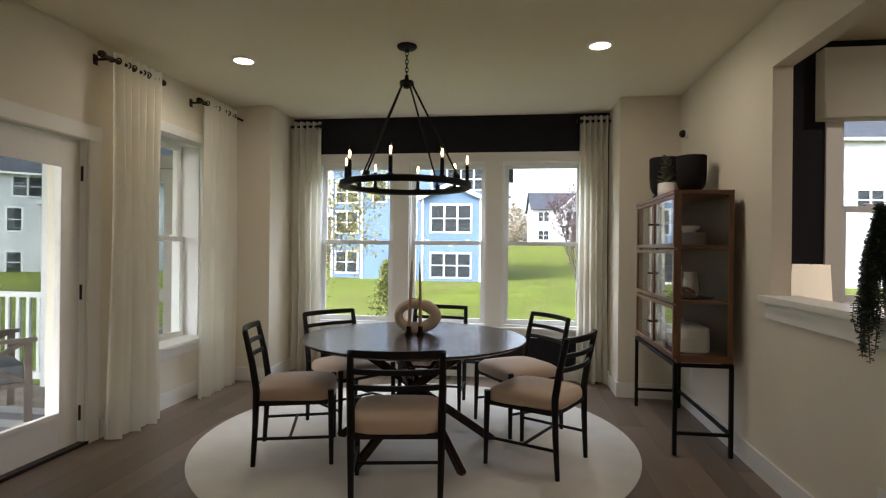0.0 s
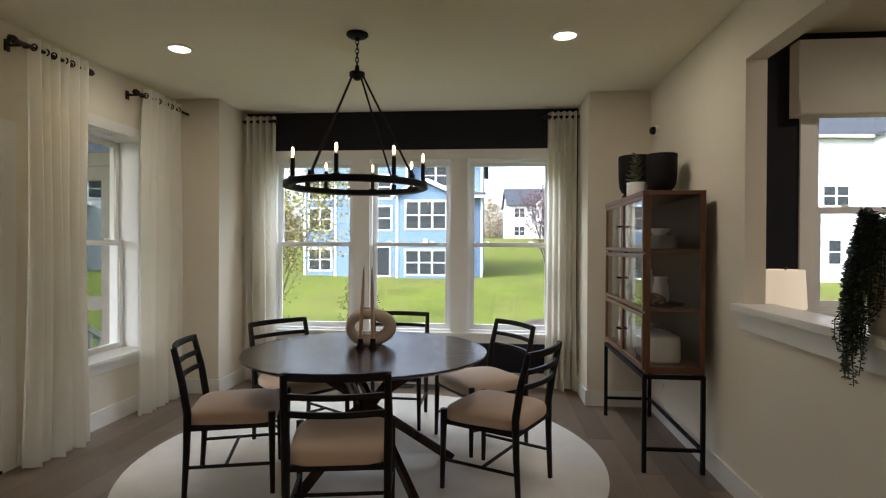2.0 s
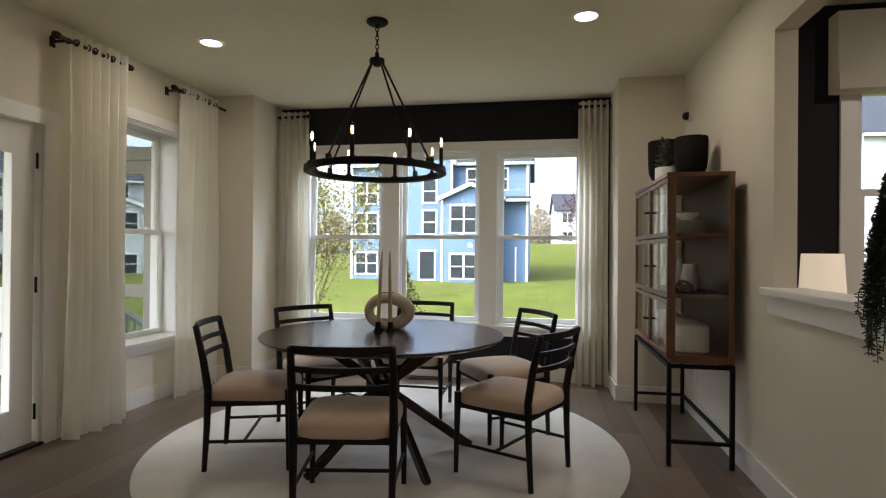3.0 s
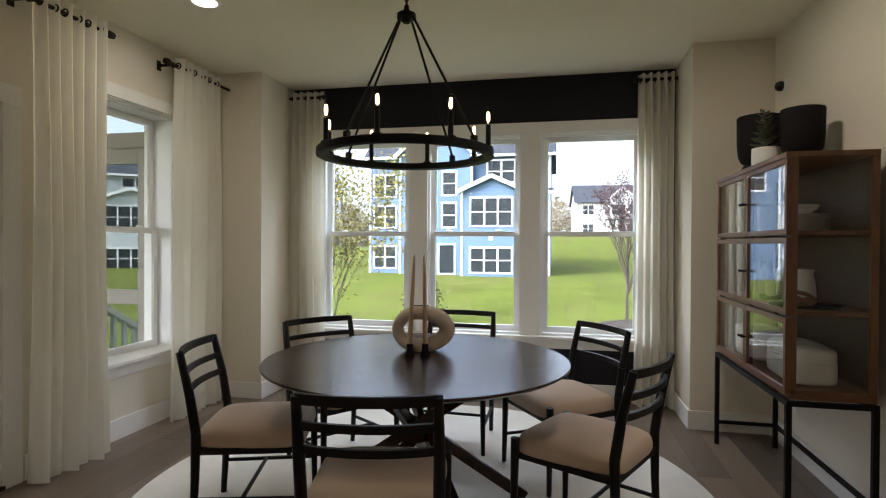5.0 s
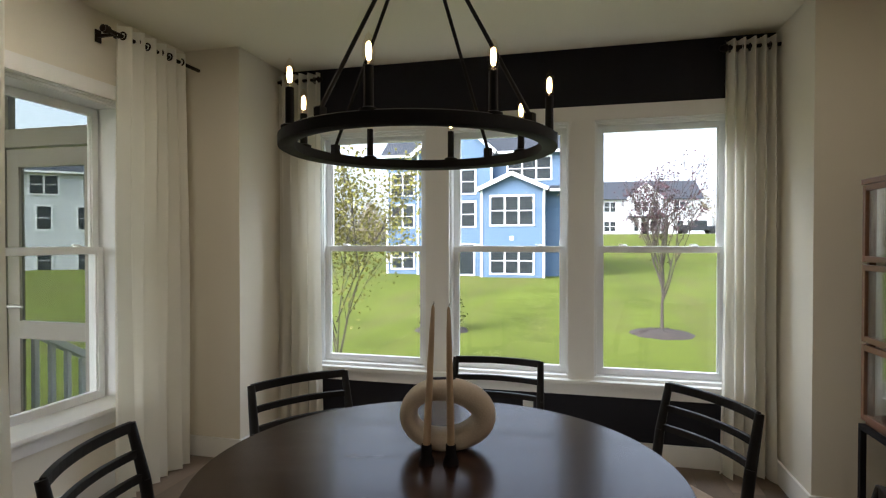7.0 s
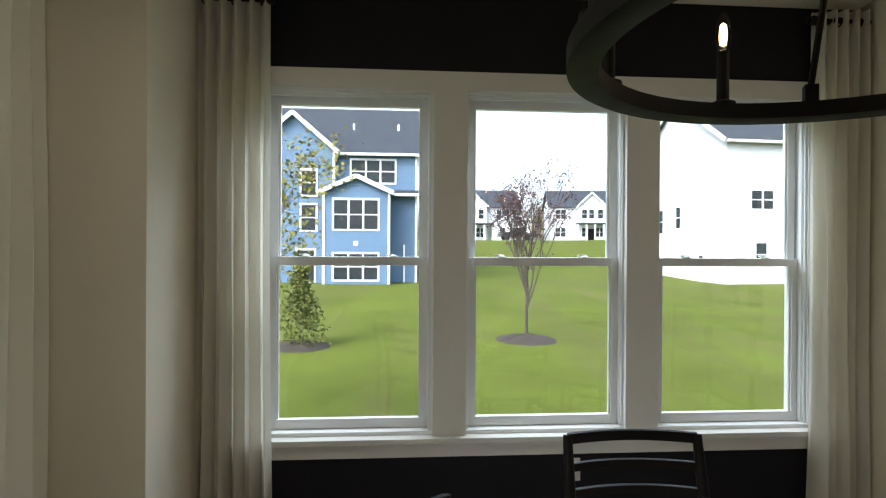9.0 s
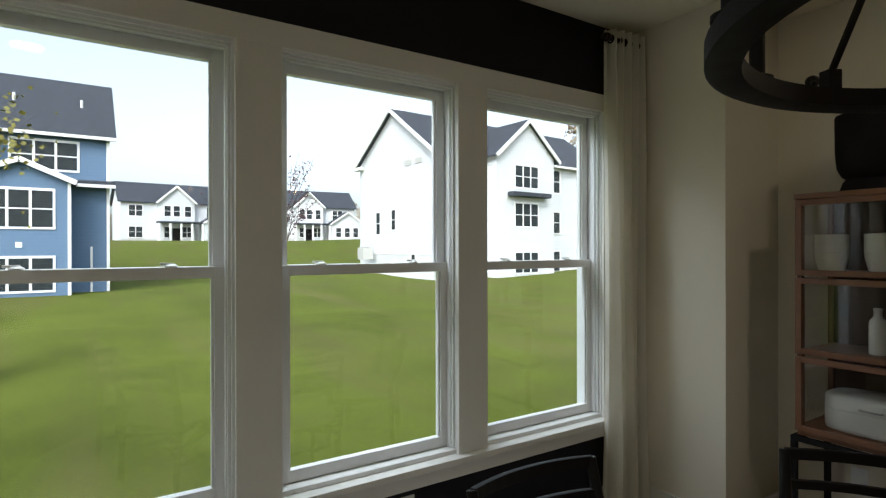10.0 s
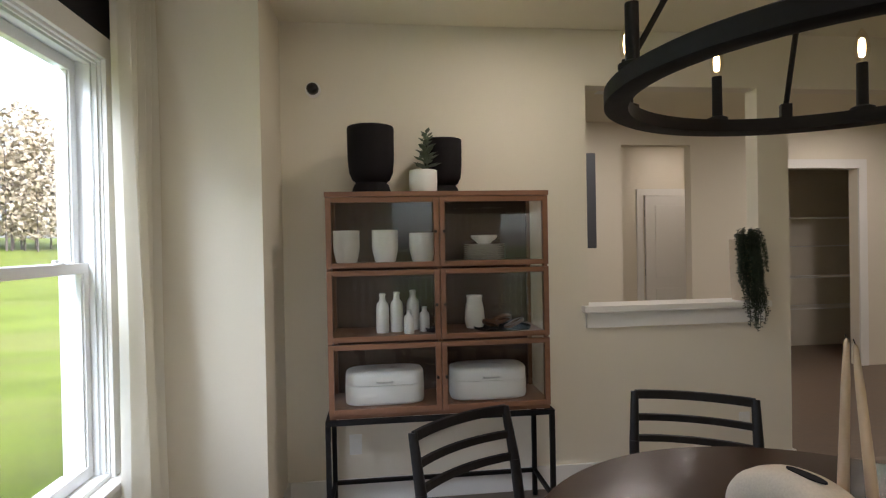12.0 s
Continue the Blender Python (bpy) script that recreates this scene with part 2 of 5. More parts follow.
# ---------------------------------------------------------------- mesh helpers
def part(name, bm, mat, parent=None, label="", smooth=False, bevel=0.0):
    """Links a bmesh as one mesh object, under a thing or a part where one is given."""
    if bevel:
        bmesh.ops.bevel(bm, geom=bm.edges[:], offset=bevel, segments=2, profile=0.7, affect="EDGES", clamp_overlap=True)
    me = bpy.data.meshes.new(name)
    bm.normal_update()
    bm.to_mesh(me)
    bm.free()
    me.materials.append(mat)
    if smooth:
        for p in me.polygons:
            p.use_smooth = True
        me.set_sharp_from_angle(angle=radians(40))
    ob = new(name, me)
    if parent is not None:
        ob.parent = parent
        if label:
            ob["label"] = label
    return ob


def empty(name, label, category, m=None, group="", kind=""):
    ob = new(name)
    ob.empty_display_size = 0.1
    tagged(ob, label, category, group, kind)
    if m is not None:
        ob.matrix_world = m
    return ob


def B(*boxes):
    """A bmesh of boxes (x0, x1, y0, y1, z0, z1)."""
    bm = bmesh.new()
    for b in boxes:
        add_box(bm, b)
    return bm


def add_box(bm, b):
    x0, x1, y0, y1, z0, z1 = b
    v = [bm.verts.new(p) for p in ((x0, y0, z0), (x1, y0, z0), (x1, y1, z0), (x0, y1, z0), (x0, y0, z1), (x1, y0, z1), (x1, y1, z1), (x0, y1, z1))]
    for f in ((0, 3, 2, 1), (4, 5, 6, 7), (0, 1, 5, 4), (1, 2, 6, 5), (2, 3, 7, 6), (3, 0, 4, 7)):
        bm.faces.new([v[i] for i in f])


def bar(bm, a, b, ra, rb=None, n=10, caps=True):
    """A round tapered bar from a to b."""
    rb = ra if rb is None else rb
    a, b = Vector(a), Vector(b)
    d = (b - a).normalized()
    u = d.orthogonal().normalized()
    w = d.cross(u)
    rings = []
    for c, r in ((a, ra), (b, rb)):
        rings.append([bm.verts.new(c + r * (math.cos(2 * math.pi * i / n) * u + math.sin(2 * math.pi * i / n) * w)) for i in range(n)])
    for i in range(n):
        bm.faces.new((rings[0][i], rings[0][(i + 1) % n], rings[1][(i + 1) % n], rings[1][i]))
    if caps:
        bm.faces.new(rings[0][::-1])
        bm.faces.new(rings[1])


def R(a, b, ra, rb=None, n=10):
    bm = bmesh.new()
    bar(bm, a, b, ra, rb, n)
    return bm


def lathe(profile, n=28, at=(0, 0, 0)):
    """A turned shape from (radius, height) pairs, closed where the radius is 0."""
    bm = bmesh.new()
    rows = []
    for r, z in profile:
        if r <= 1e-6:
            rows.append([bm.verts.new((at[0], at[1], at[2] + z))])
        else:
            rows.append([bm.verts.new((at[0] + r * math.cos(2 * math.pi * i / n), at[1] + r * math.sin(2 * math.pi * i / n), at[2] + z)) for i in range(n)])
    for p, q in zip(rows, rows[1:]):
        for i in range(n):
            j = (i + 1) % n
            if len(p) == 1 and len(q) == 1:
                continue
            if len(p) == 1:
                bm.faces.new((p[0], q[j], q[i]))
            elif len(q) == 1:
                bm.faces.new((p[i], p[j], q[0]))
            else:
                bm.faces.new((p[i], p[j], q[j], q[i]))
    return bm


def sweep(path, w, h, closed=False, up=(0, 0, 1)):
    """A rectangular section w x h carried along a path."""
    bm = bmesh.new()
    rows, n = [], len(path)
    path = [Vector(p) for p in path]
    for i, p in enumerate(path):
        d = (path[(i + 1) % n] - path[i - 1]) if closed or 0 < i < n - 1 else (path[1] - path[0] if i == 0 else path[-1] - path[-2])
        d.normalize()
        s = d.cross(Vector(up)).normalized()
        u = s.cross(d)
        rows.append([bm.verts.new(p + a * s * w / 2 + b * u * h / 2) for a, b in ((-1, -1), (1, -1), (1, 1), (-1, 1))])
    for i in range(n if closed else n - 1):
        p, q = rows[i], rows[(i + 1) % n]
        for k in range(4):
            bm.faces.new((p[k], p[(k + 1) % 4], q[(k + 1) % 4], q[k]))
    if not closed:
        bm.faces.new(rows[0])
        bm.faces.new(rows[-1][::-1])
    bmesh.ops.recalc_face_normals(bm, faces=bm.faces[:])
    return bm


def stadium(a, b, profile, n=40, power=4.0):
    """A rounded-oblong box, half length a along y and half depth b along x, from (scale, height) pairs."""
    bm = bmesh.new()
    rows = []
    for k, z in profile:
        row = []
        for i in range(n):
            t = 2 * math.pi * i / n
            c, s = math.cos(t), math.sin(t)
            x = b * math.copysign(abs(c) ** (2 / power), c)
            y = a * math.copysign(abs(s) ** (2 / power), s)
            q = max(k, 0.001)
            row.append(bm.verts.new((x - math.copysign(min(abs(x), (1 - q) * b), x), y - math.copysign(min(abs(y), (1 - q) * b), y), z)))
        rows.append(row)
    for p, q in zip(rows, rows[1:]):
        for i in range(n):
            bm.faces.new((p[i], p[(i + 1) % n], q[(i + 1) % n], q[i]))
    bm.faces.new(rows[0][::-1])
    bm.faces.new(rows[-1])
    return bm


def structure(name, bm, mat, label, category, bevel=0.0):
    return tagged(part(name, bm, mat, None, bevel=bevel), label, category, kind="structure")


# ---------------------------------------------------------------- the dining room
H = 2.74
WX, EX = -2.37, 1.94            # faces of the porch-side wall and of the half wall
NY, WY = 5.85, 6.43             # face beside the bay recess, face of the window wall
PL, PR = -1.95, 1.41           # sides of the recess
structure("ceiling", B((-2.66, 2.05, -3.5, 6.75, H, H + 0.2)), M_CEIL, "smooth off-white painted ceiling of the dining room", "ceiling")
structure("wall_north_recess", B((PL, -1.735, WY, 6.60, 0, H), (1.20, PR, WY, 6.60, 0, H), (-1.735, 1.20, WY, 6.60, 2.27, H), (-1.735, 1.20, WY, 6.60, 0, 0.515),
                                 (-0.815, -0.665, WY + 0.002, 6.60, 0.515, 2.27), (0.175, 0.325, WY + 0.002, 6.60, 0.515, 2.27)), M_DARK, "charcoal painted window wall above and below the windows", "wall")
structure("wall_pier_west", B((-2.65, PL, NY, 6.68, 0, H)), M_WALL, "cream painted pier beside the window recess", "wall")
structure("wall_pier_east", B((PR, 2.05, NY, 6.68, 0, H)), M_WALL, "cream painted pier between recess and half wall", "wall")
OW = -2.69                      # outer face of the porch-side wall
structure("wall_west", B((OW, WX, 5.39, NY, 0, H), (OW, WX, 4.02, 4.57, 0, H), (OW, WX, 4.57, 5.39, 2.27, H), (OW, WX, 4.57, 5.39, 0, 0.49),
                         (OW, WX, 3.02, 4.02, 2.06, H), (OW, WX, -3.5, 3.02, 0, H)), M_WALL, "cream painted wall with a side window and a glazed door", "wall")
structure("wall_east", B((EX, 2.05, 4.065, NY, 0, H), (EX, 2.05, 2.745, 2.955, 0, H), (EX, 2.05, 2.955, 4.065, 2.405, H), (EX, 2.05, 2.955, 4.065, 0, 1.045), (EX, 2.05, -3.5, 2.745, 2.405, H)),
          M_WALL, "cream painted wall with a pass-through opening above a ledge", "wall")
structure("wall_south", B((-2.66, 6.6, -3.7, -3.5, 0, H)), M_WALL, "plain cream wall closing the room behind", "wall")

# baseboards
structure("baseboard", B((WX, WX + 0.016, 4.12, NY, 0, 0.135), (WX, PL, NY - 0.016, NY, 0, 0.135), (PL, PL + 0.016, NY - 0.016, WY, 0, 0.135), (PL, PR, WY - 0.016, WY, 0, 0.135),
                         (PR - 0.016, PR, NY - 0.016, WY, 0, 0.135), (PR, EX, NY - 0.016, NY, 0, 0.135), (EX - 0.016, EX, 2.728, NY, 0, 0.135), (EX - 0.016, 2.06, 2.728, 2.745, 0, 0.135),
                         (WX, WX + 0.016, -3.5, 2.92, 0, 0.135)), M_TRIM, "white painted baseboard along the dining room walls", "baseboard", 0.003)

# window casing, stool and apron of the triple window
structure("trim_window_casing", B((-1.735 - 0.09, 1.20 + 0.09, WY - 0.018, WY, 2.255, 2.35), (-1.735 - 0.09, -1.70, WY - 0.018, WY, 0.53, 2.255), (1.165, 1.29, WY - 0.018, WY, 0.53, 2.255),
                                  (-0.825, -0.655, WY - 0.02, WY, 0.53, 2.255), (0.165, 0.335, WY - 0.02, WY, 0.53, 2.255)), M_TRIM, "white flat casing round the triple window", "trim", 0.003)
structure("trim_window_stool", B((-1.87, 1.335, WY - 0.06, 6.56, 0.502, 0.53)), M_TRIM, "white window stool below the triple window", "trim", 0.006)
structure("trim_window_apron", B((-1.83, 1.295, WY - 0.018, WY, 0.425, 0.502)), M_TRIM, "white apron board under the window stool", "trim", 0.003)


def sash_window(name, m, w, z0, z1, rail, label, jamb=0.12):
    """Double-hung window; local x along the wall, y outwards, z up; origin on the wall face below the middle of the opening."""
    win = empty(name, label, "window", m, kind="structure")
    a = w / 2
    t = 0.02
    part("window_frame", B((-a, -a + t, 0, jamb + 0.06, z0, z1), (a - t, a, 0, jamb + 0.06, z0, z1), (-a + t, a - t, 0, jamb + 0.06, z1 - t, z1), (-a + t, a - t, 0.0, jamb + 0.07, z0, z0 + 0.022),
                           (-a + t, -a + t + 0.014, 0.035, 0.06, z0 + 0.022, z1 - t), (a - t - 0.014, a - t, 0.035, 0.06, z0 + 0.022, z1 - t), (-a + t, a - t, 0.035, 0.06, z1 - t - 0.014, z1 - t),
                           (-a + t, -a + t + 0.012, 0.012, 0.02, z0 + 0.022, z1 - t), (a - t - 0.012, a - t, 0.012, 0.02, z0 + 0.022, z1 - t), (-a + t, a - t, 0.012, 0.02, z1 - t - 0.012, z1 - t)), M_VINYL, win, bevel=0.002)
    b = a - t - 0.006
    s = 0.042

    def sash(nm, y0, y1, za, zb, top, bot):
        o = part(nm, B((-b, -b + s, y0, y1, za, zb), (b - s, b, y0, y1, za, zb), (-b + s, b - s, y0, y1, zb - top, zb), (-b + s, b - s, y0, y1, za, za + bot),
                       (-b + s, -b + s + 0.01, y0 + 0.008, y1 - 0.008, za + bot, zb - top), (b - s - 0.01, b - s, y0 + 0.008, y1 - 0.008, za + bot, zb - top)), M_VINYL, win, bevel=0.002)
        ym = (y0 + y1) / 2
        part("pane", B((-b + s, b - s, ym - 0.003, ym + 0.003, za + bot, zb - top)), M_GLASS, o)
        return o
    sash("upper_sash", jamb - 0.025, jamb + 0.01, rail - 0.015, z1 - t - 0.004, 0.045, 0.036)
    low = sash("lower_sash", jamb - 0.062, jamb - 0.027, z0 + 0.024, rail + 0.02, 0.042, 0.048)
    for sx in (-0.22, 0.22):
        part("sash_lock", lathe(((0, 0), (0.022, 0), (0.022, 0.006), (0.012, 0.012), (0, 0.013)), 12, (sx, jamb - 0.044, rail + 0.02)), M_VINYL, low)
        part("lock_lever", B((sx - 0.035, sx + 0.01, jamb - 0.052, jamb - 0.040, rail + 0.028, rail + 0.036)), M_VINYL, low, bevel=0.002)
    return win


for i, cx in enumerate((-1.245, -0.245, 0.75)):
    sash_window("window_%d" % (i + 1), pose(cx, WY, 0), 0.86, 0.528, 2.262, 1.40, "white double-hung window looking out on the lawn")
sash_window("window_4", pose(WX, 4.98, 0, 0, 0, 90), 0.82, 0.49, 2.27, 1.40, "white double-hung side window looking onto the porch", 0.24)
structure("trim_side_window", B((WX, WX + 0.018, 4.475, 4.575, 0.51, 2.26), (WX, WX + 0.018, 5.385, 5.485, 0.51, 2.26), (WX, WX + 0.018, 4.475, 5.485, 2.26, 2.345)), M_TRIM, "white flat casing round the side window", "trim", 0.003)
structure("trim_side_stool", B((WX - 0.17, WX + 0.06, 4.44, 5.52, 0.492, 0.518)), M_TRIM, "white stool below the side window", "trim", 0.006)
structure("trim_side_apron", B((WX, WX + 0.018, 4.475, 5.485, 0.412, 0.492)), M_TRIM, "white apron board below the side window", "trim", 0.003)

# pass-through ledge
structure("ledge_cap", B((EX - 0.055, 2.105, 2.91, 4.11, 1.045, 1.083)), M_TRIM, "white cap of the pass-through ledge", "ledge", 0.006)
structure("ledge_apron", B((EX - 0.022, EX, 2.935, 4.085, 0.95, 1.045)), M_TRIM, "white apron board under the pass-through ledge", "trim", 0.003)

# glazed porch door
door = empty("door_1", "white full-glass porch door, closed, with dark bronze hinges", "door", kind="structure")
part("door_leaf", B((-2.45, -2.405, 3.065, 3.225, 0.02, 2.025), (-2.45, -2.405, 3.82, 3.975, 0.02, 2.025), (-2.45, -2.405, 3.225, 3.82, 1.84, 2.025), (-2.45, -2.405, 3.225, 3.82, 0.02, 0.255)), M_TRIM, door, bevel=0.003)
part("glazing_bead", B((-2.405, -2.390, 3.205, 3.235, 0.235, 1.86), (-2.405, -2.390, 3.81, 3.84, 0.235, 1.86), (-2.405, -2.390, 3.235, 3.81, 1.83, 1.86), (-2.405, -2.390, 3.235, 3.81, 0.235, 0.265)), M_TRIM, door, bevel=0.004)
part("pane", B((-2.432, -2.424, 3.225, 3.82, 0.255, 1.84)), M_GLASS, door)
for hz in (0.215, 1.02, 1.81):
    part("hinge", R((-2.398, 3.985, hz - 0.05), (-2.398, 3.985, hz + 0.05), 0.008), M_BRONZE, door, "dark bronze hinge")
part("threshold", B((-2.55, -2.35, 3.03, 4.01, 0.002, 0.022)), M_BRONZE, door)
structure("trim_door_casing", B((WX, WX + 0.018, 4.0, 4.108, 0, 2.04), (WX, WX + 0.018, 2.93, 3.04, 0, 2.04), (WX, WX + 0.018, 2.93, 4.108, 2.04, 2.14), (-2.51, WX, 3.99, 4.02, 0, 2.04), (-2.51, WX, 3.02, 3.05, 0, 2.04), (-2.51, WX, 3.02, 4.02, 2.035, 2.06)), M_TRIM, "white casing round the porch door", "trim", 0.003)


# ---------------------------------------------------------------- curtains and rods
def curtain(w, z0, z1, folds, depth, seed, label):
    """Hanging panel along local x, pleats in y."""
    rnd = random.Random(seed)
    c = empty("curtain", label, "curtain")
    ph = [rnd.uniform(-0.5, 0.5) for _ in range(folds + 1)]
    bm = bmesh.new()
    nx, nz = folds * 10, 14
    grid = []
    for k in range(nz + 1):
        v = k / nz
        row = []
        for i in range(nx + 1):
            u = i / nx
            a = u * folds * 2 * math.pi
            amp = depth * (0.75 + 0.35 * math.sin(3.1 * u * folds + ph[int(u * folds) % folds]) * (1 - v)) * (0.85 + 0.3 * (1 - v))
            x = (u - 0.5) * w * (0.92 + 0.10 * (1 - v) ** 2) + 0.010 * math.sin(a * 2 + ph[0] * 4) * (1 - v)
            y = amp * math.sin(a + ph[int(u * folds) % folds] * 0.5 * (1 - v)) + 0.010 * math.sin(5 * v + seed + 4 * u)
            row.append(bm.verts.new((x, y, z0 + (z1 - z0) * v + (0.008 * math.sin(a * 0.5 + seed) if k == 0 else 0))))
        grid.append(row)
    for k in range(nz):
        for i in range(nx):
            bm.faces.new((grid[k][i], grid[k][i + 1], grid[k + 1][i + 1], grid[k + 1][i]))
    part("cloth", bm, M_CURTAIN, c, smooth=True)
    for i in range(folds):
        gx = ((i + 0.5) / folds - 0.5) * w * 0.92
        ring = [(gx + 0.008 * ((i % 2) * 2 - 1), 0.020 * math.cos(q * math.pi / 8), z1 - 0.055 + 0.020 * math.sin(q * math.pi / 8)) for q in range(16)]
        part("grommet", sweep(ring, 0.008, 0.005, True, (1, 0, 0)), M_BRONZE, c, "dark bronze grommet")
    return c


def rod(x0, x1, z, wall, label, m, both=False):
    """Curtain rod along local x with brackets to the wall at local y = wall."""
    r = empty("curtain_rod", label, "curtain rod", m)
    part("pole", R((x0, 0, z), (x1, 0, z), 0.012, n=14), M_BRONZE, r, smooth=True)
    ends = ((x0, -1), (x1, 1)) if both else ((x0, -1),)
    for xe, s in ends:
        part("finial", lathe(((0, -0.03), (0.012, -0.03), (0.014, -0.012), (0.022, -0.008), (0.024, 0.012), (0.016, 0.022), (0.02, 0.03), (0.008, 0.038), (0, 0.038)), 16), M_BRONZE, r, smooth=True).matrix_local = pose(xe + s * 0.015, 0, z, 0, 90 * s, 0)
    for xb in ((x0 + 0.07, x1 - 0.05) if both else (x0 + 0.05,)):
        part("bracket", B((xb - 0.008, xb + 0.008, 0, wall - 0.006, z - 0.008, z + 0.008), (xb - 0.02, xb + 0.02, wall - 0.006, wall, z - 0.035, z + 0.035), (xb - 0.008, xb + 0.008, -0.018, 0.018, z - 0.022, z - 0.012)), M_BRONZE, r, bevel=0.002)
    return r


ZR = 2.635
rod(1.12, 1.405, ZR, 0.10, "short dark bronze curtain rod beside the triple window", pose(0, WY - 0.10, 0))
rod(1.64, 1.945, ZR, 0.10, "short dark bronze curtain rod beside the triple window", pose(0, WY - 0.10, 0, 0, 0, 0) @ Matrix.Scale(-1, 4, (1, 0, 0)))
for ra, rb in ((3.985, 4.56), (5.11, 5.83)):
    rod(ra, rb, 2.595, 0.13, "short dark bronze curtain rod beside the side window", pose(WX + 0.13, 0, 0, 0, 0, 90), both=rb < 5)
for w, folds, deep, seed, m, label, kin in (
        (0.30, 5, 0.050, 3, pose(1.245, WY - 0.10, 0), "ivory linen grommet curtain drawn aside at the triple window", "window curtains"),
        (0.36, 5, 0.048, 5, pose(-1.772, WY - 0.10, 0), "ivory linen grommet curtain drawn aside at the triple window", "window curtains"),
        (0.50, 6, 0.045, 8, pose(WX + 0.14, 4.30, -0.035, 0, 0, 90), "ivory linen grommet curtain between porch door and side window", "side curtains"),
        (0.58, 6, 0.042, 11, pose(WX + 0.14, 5.42, -0.035, 0, 0, 90), "ivory linen grommet curtain at the corner side of the side window", "side curtains")):
    c = curtain(w, 0.012 - m.translation.z, ZR + 0.05, folds, deep, seed, label)
    c.matrix_world = m
    c["group"] = kin


# ---------------------------------------------------------------- rug, table, chairs
bm = lathe(((0, 0.001), (1.49, 0.001), (1.50, 0.006), (1.49, 0.013), (1.2, 0.014), (0, 0.014)), 96, (-0.20, 4.52, 0))
tagged(part("round_rug", bm, M_RUG, smooth=True), "large round cream wool rug under the dining table", "rug")

TX, TY = -0.185, 4.28
table = empty("dining_table", "round dark walnut dining table with crossed tapering legs", "table", pose(TX, TY, 0.014, 0, 0, 20))
part("tabletop", lathe(((0, 0.694), (0.60, 0.694), (0.712, 0.711), (0.736, 0.725), (0.738, 0.731), (0.734, 0.735), (0, 0.735)), 96), M_TABLE, table, smooth=True)
part("hub", lathe(((0, 0.33), (0.05, 0.33), (0.055, 0.36), (0.05, 0.42), (0, 0.42)), 20), M_TABLE, table, smooth=True)
for k in range(5):
    a = radians(72 * k)
    p = Vector((0.56 * math.cos(a), 0.56 * math.sin(a), 0.0))
    q = Vector((-0.42 * math.cos(a), -0.42 * math.sin(a), 0.695))
    off = 0.035 * Vector((-math.sin(a), math.cos(a), 0))
    part("leg", sweep([p + off, (p + q) / 2 + off, q + off], 0.032, 0.055), M_TABLE, table, bevel=0.006)


def build_chair(m):
    ch = empty("dining_chair", "black-stained wooden dining chair with a beige upholstered seat", "chair", m, "chairs round the table")
    # seat cushion: soft rounded block, wider in front
    bm = stadium(0.242, 0.238, ((0.93, 0.384), (0.98, 0.389), (1.0, 0.402), (1.0, 0.424), (0.985, 0.442), (0.95, 0.456), (0.88, 0.467), (0.74, 0.477), (0.5, 0.485), (0.25, 0.489), (0, 0.490)), 56, 6.0)
    for v in bm.verts:
        v.co.x *= 1.0 + 0.05 * v.co.y / 0.24
    cushion = part("seat", bm, M_SEAT, ch, "beige upholstered seat", smooth=True)
    cushion.location.y = 0.005
    for s in (-1, 1):
        bm = bmesh.new()
        pts = [((s * 0.222, -0.235, 0.0), 0.014), ((s * 0.226, -0.222, 0.25), 0.018), ((s * 0.228, -0.218, 0.46), 0.021), ((s * 0.229, -0.243, 0.62), 0.020), ((s * 0.226, -0.288, 0.815), 0.016)]
        for (p, r1), (q, r2) in zip(pts, pts[1:]):
            bar(bm, p, q, r1, r2, 12)
        part("back_post", bm, M_BLACKWOOD, ch, smooth=True)
        part("front_leg", R((s * 0.245, 0.228, 0.0), (s * 0.240, 0.222, 0.452), 0.013, 0.020, 14), M_BLACKWOOD, ch, smooth=True)
        part("side_stretcher", R((s * 0.225, -0.22, 0.165), (s * 0.242, 0.224, 0.165), 0.0095), M_BLACKWOOD, ch)
        part("side_rail", B((s * 0.222 - 0.011, s * 0.222 + 0.011, -0.21, 0.21, 0.362, 0.392)), M_BLACKWOOD, ch, bevel=0.003)
    part("front_rail", B((-0.225, 0.225, 0.208, 0.230, 0.362, 0.392)), M_BLACKWOOD, ch, bevel=0.003)
    part("back_rail", B((-0.215, 0.215, -0.228, -0.206, 0.362, 0.392)), M_BLACKWOOD, ch, bevel=0.003)
    part("cross_stretcher", R((-0.232, -0.02, 0.165), (0.232, -0.02, 0.165), 0.0095), M_BLACKWOOD, ch)
    for z, h, y in ((0.803, 0.036, -0.284), (0.712, 0.028, -0.264), (0.630, 0.028, -0.247)):
        path = [(x, y - 0.040 * (1 - (x / 0.226) ** 2), z) for x in [(-0.226 + 0.452 * i / 10) for i in range(11)]]
        part("back_slat", sweep(path, 0.018, h), M_BLACKWOOD, ch, bevel=0.004)
    return ch


# middle of the back's top and the way each chair faces, in degrees from +x
SEATS = [(-0.095, 3.31, 100), (-1.187, 3.989, 17), (-0.998, 4.914, -37), (-0.181, 5.52, -92), (0.744, 5.02, 213.5), (0.874, 4.045, 152.5)]
first = None
for bx, by, deg in SEATS:
    fx, fy = math.cos(radians(deg)), math.sin(radians(deg))
    m = pose(bx + 0.285 * fx, by + 0.285 * fy, 0.014, 0, 0, deg - 90)
    first = build_chair(m) if first is None else first
    if first.matrix_world != m and (bx, by, deg) != SEATS[0]:
        copy_thing(first, m)

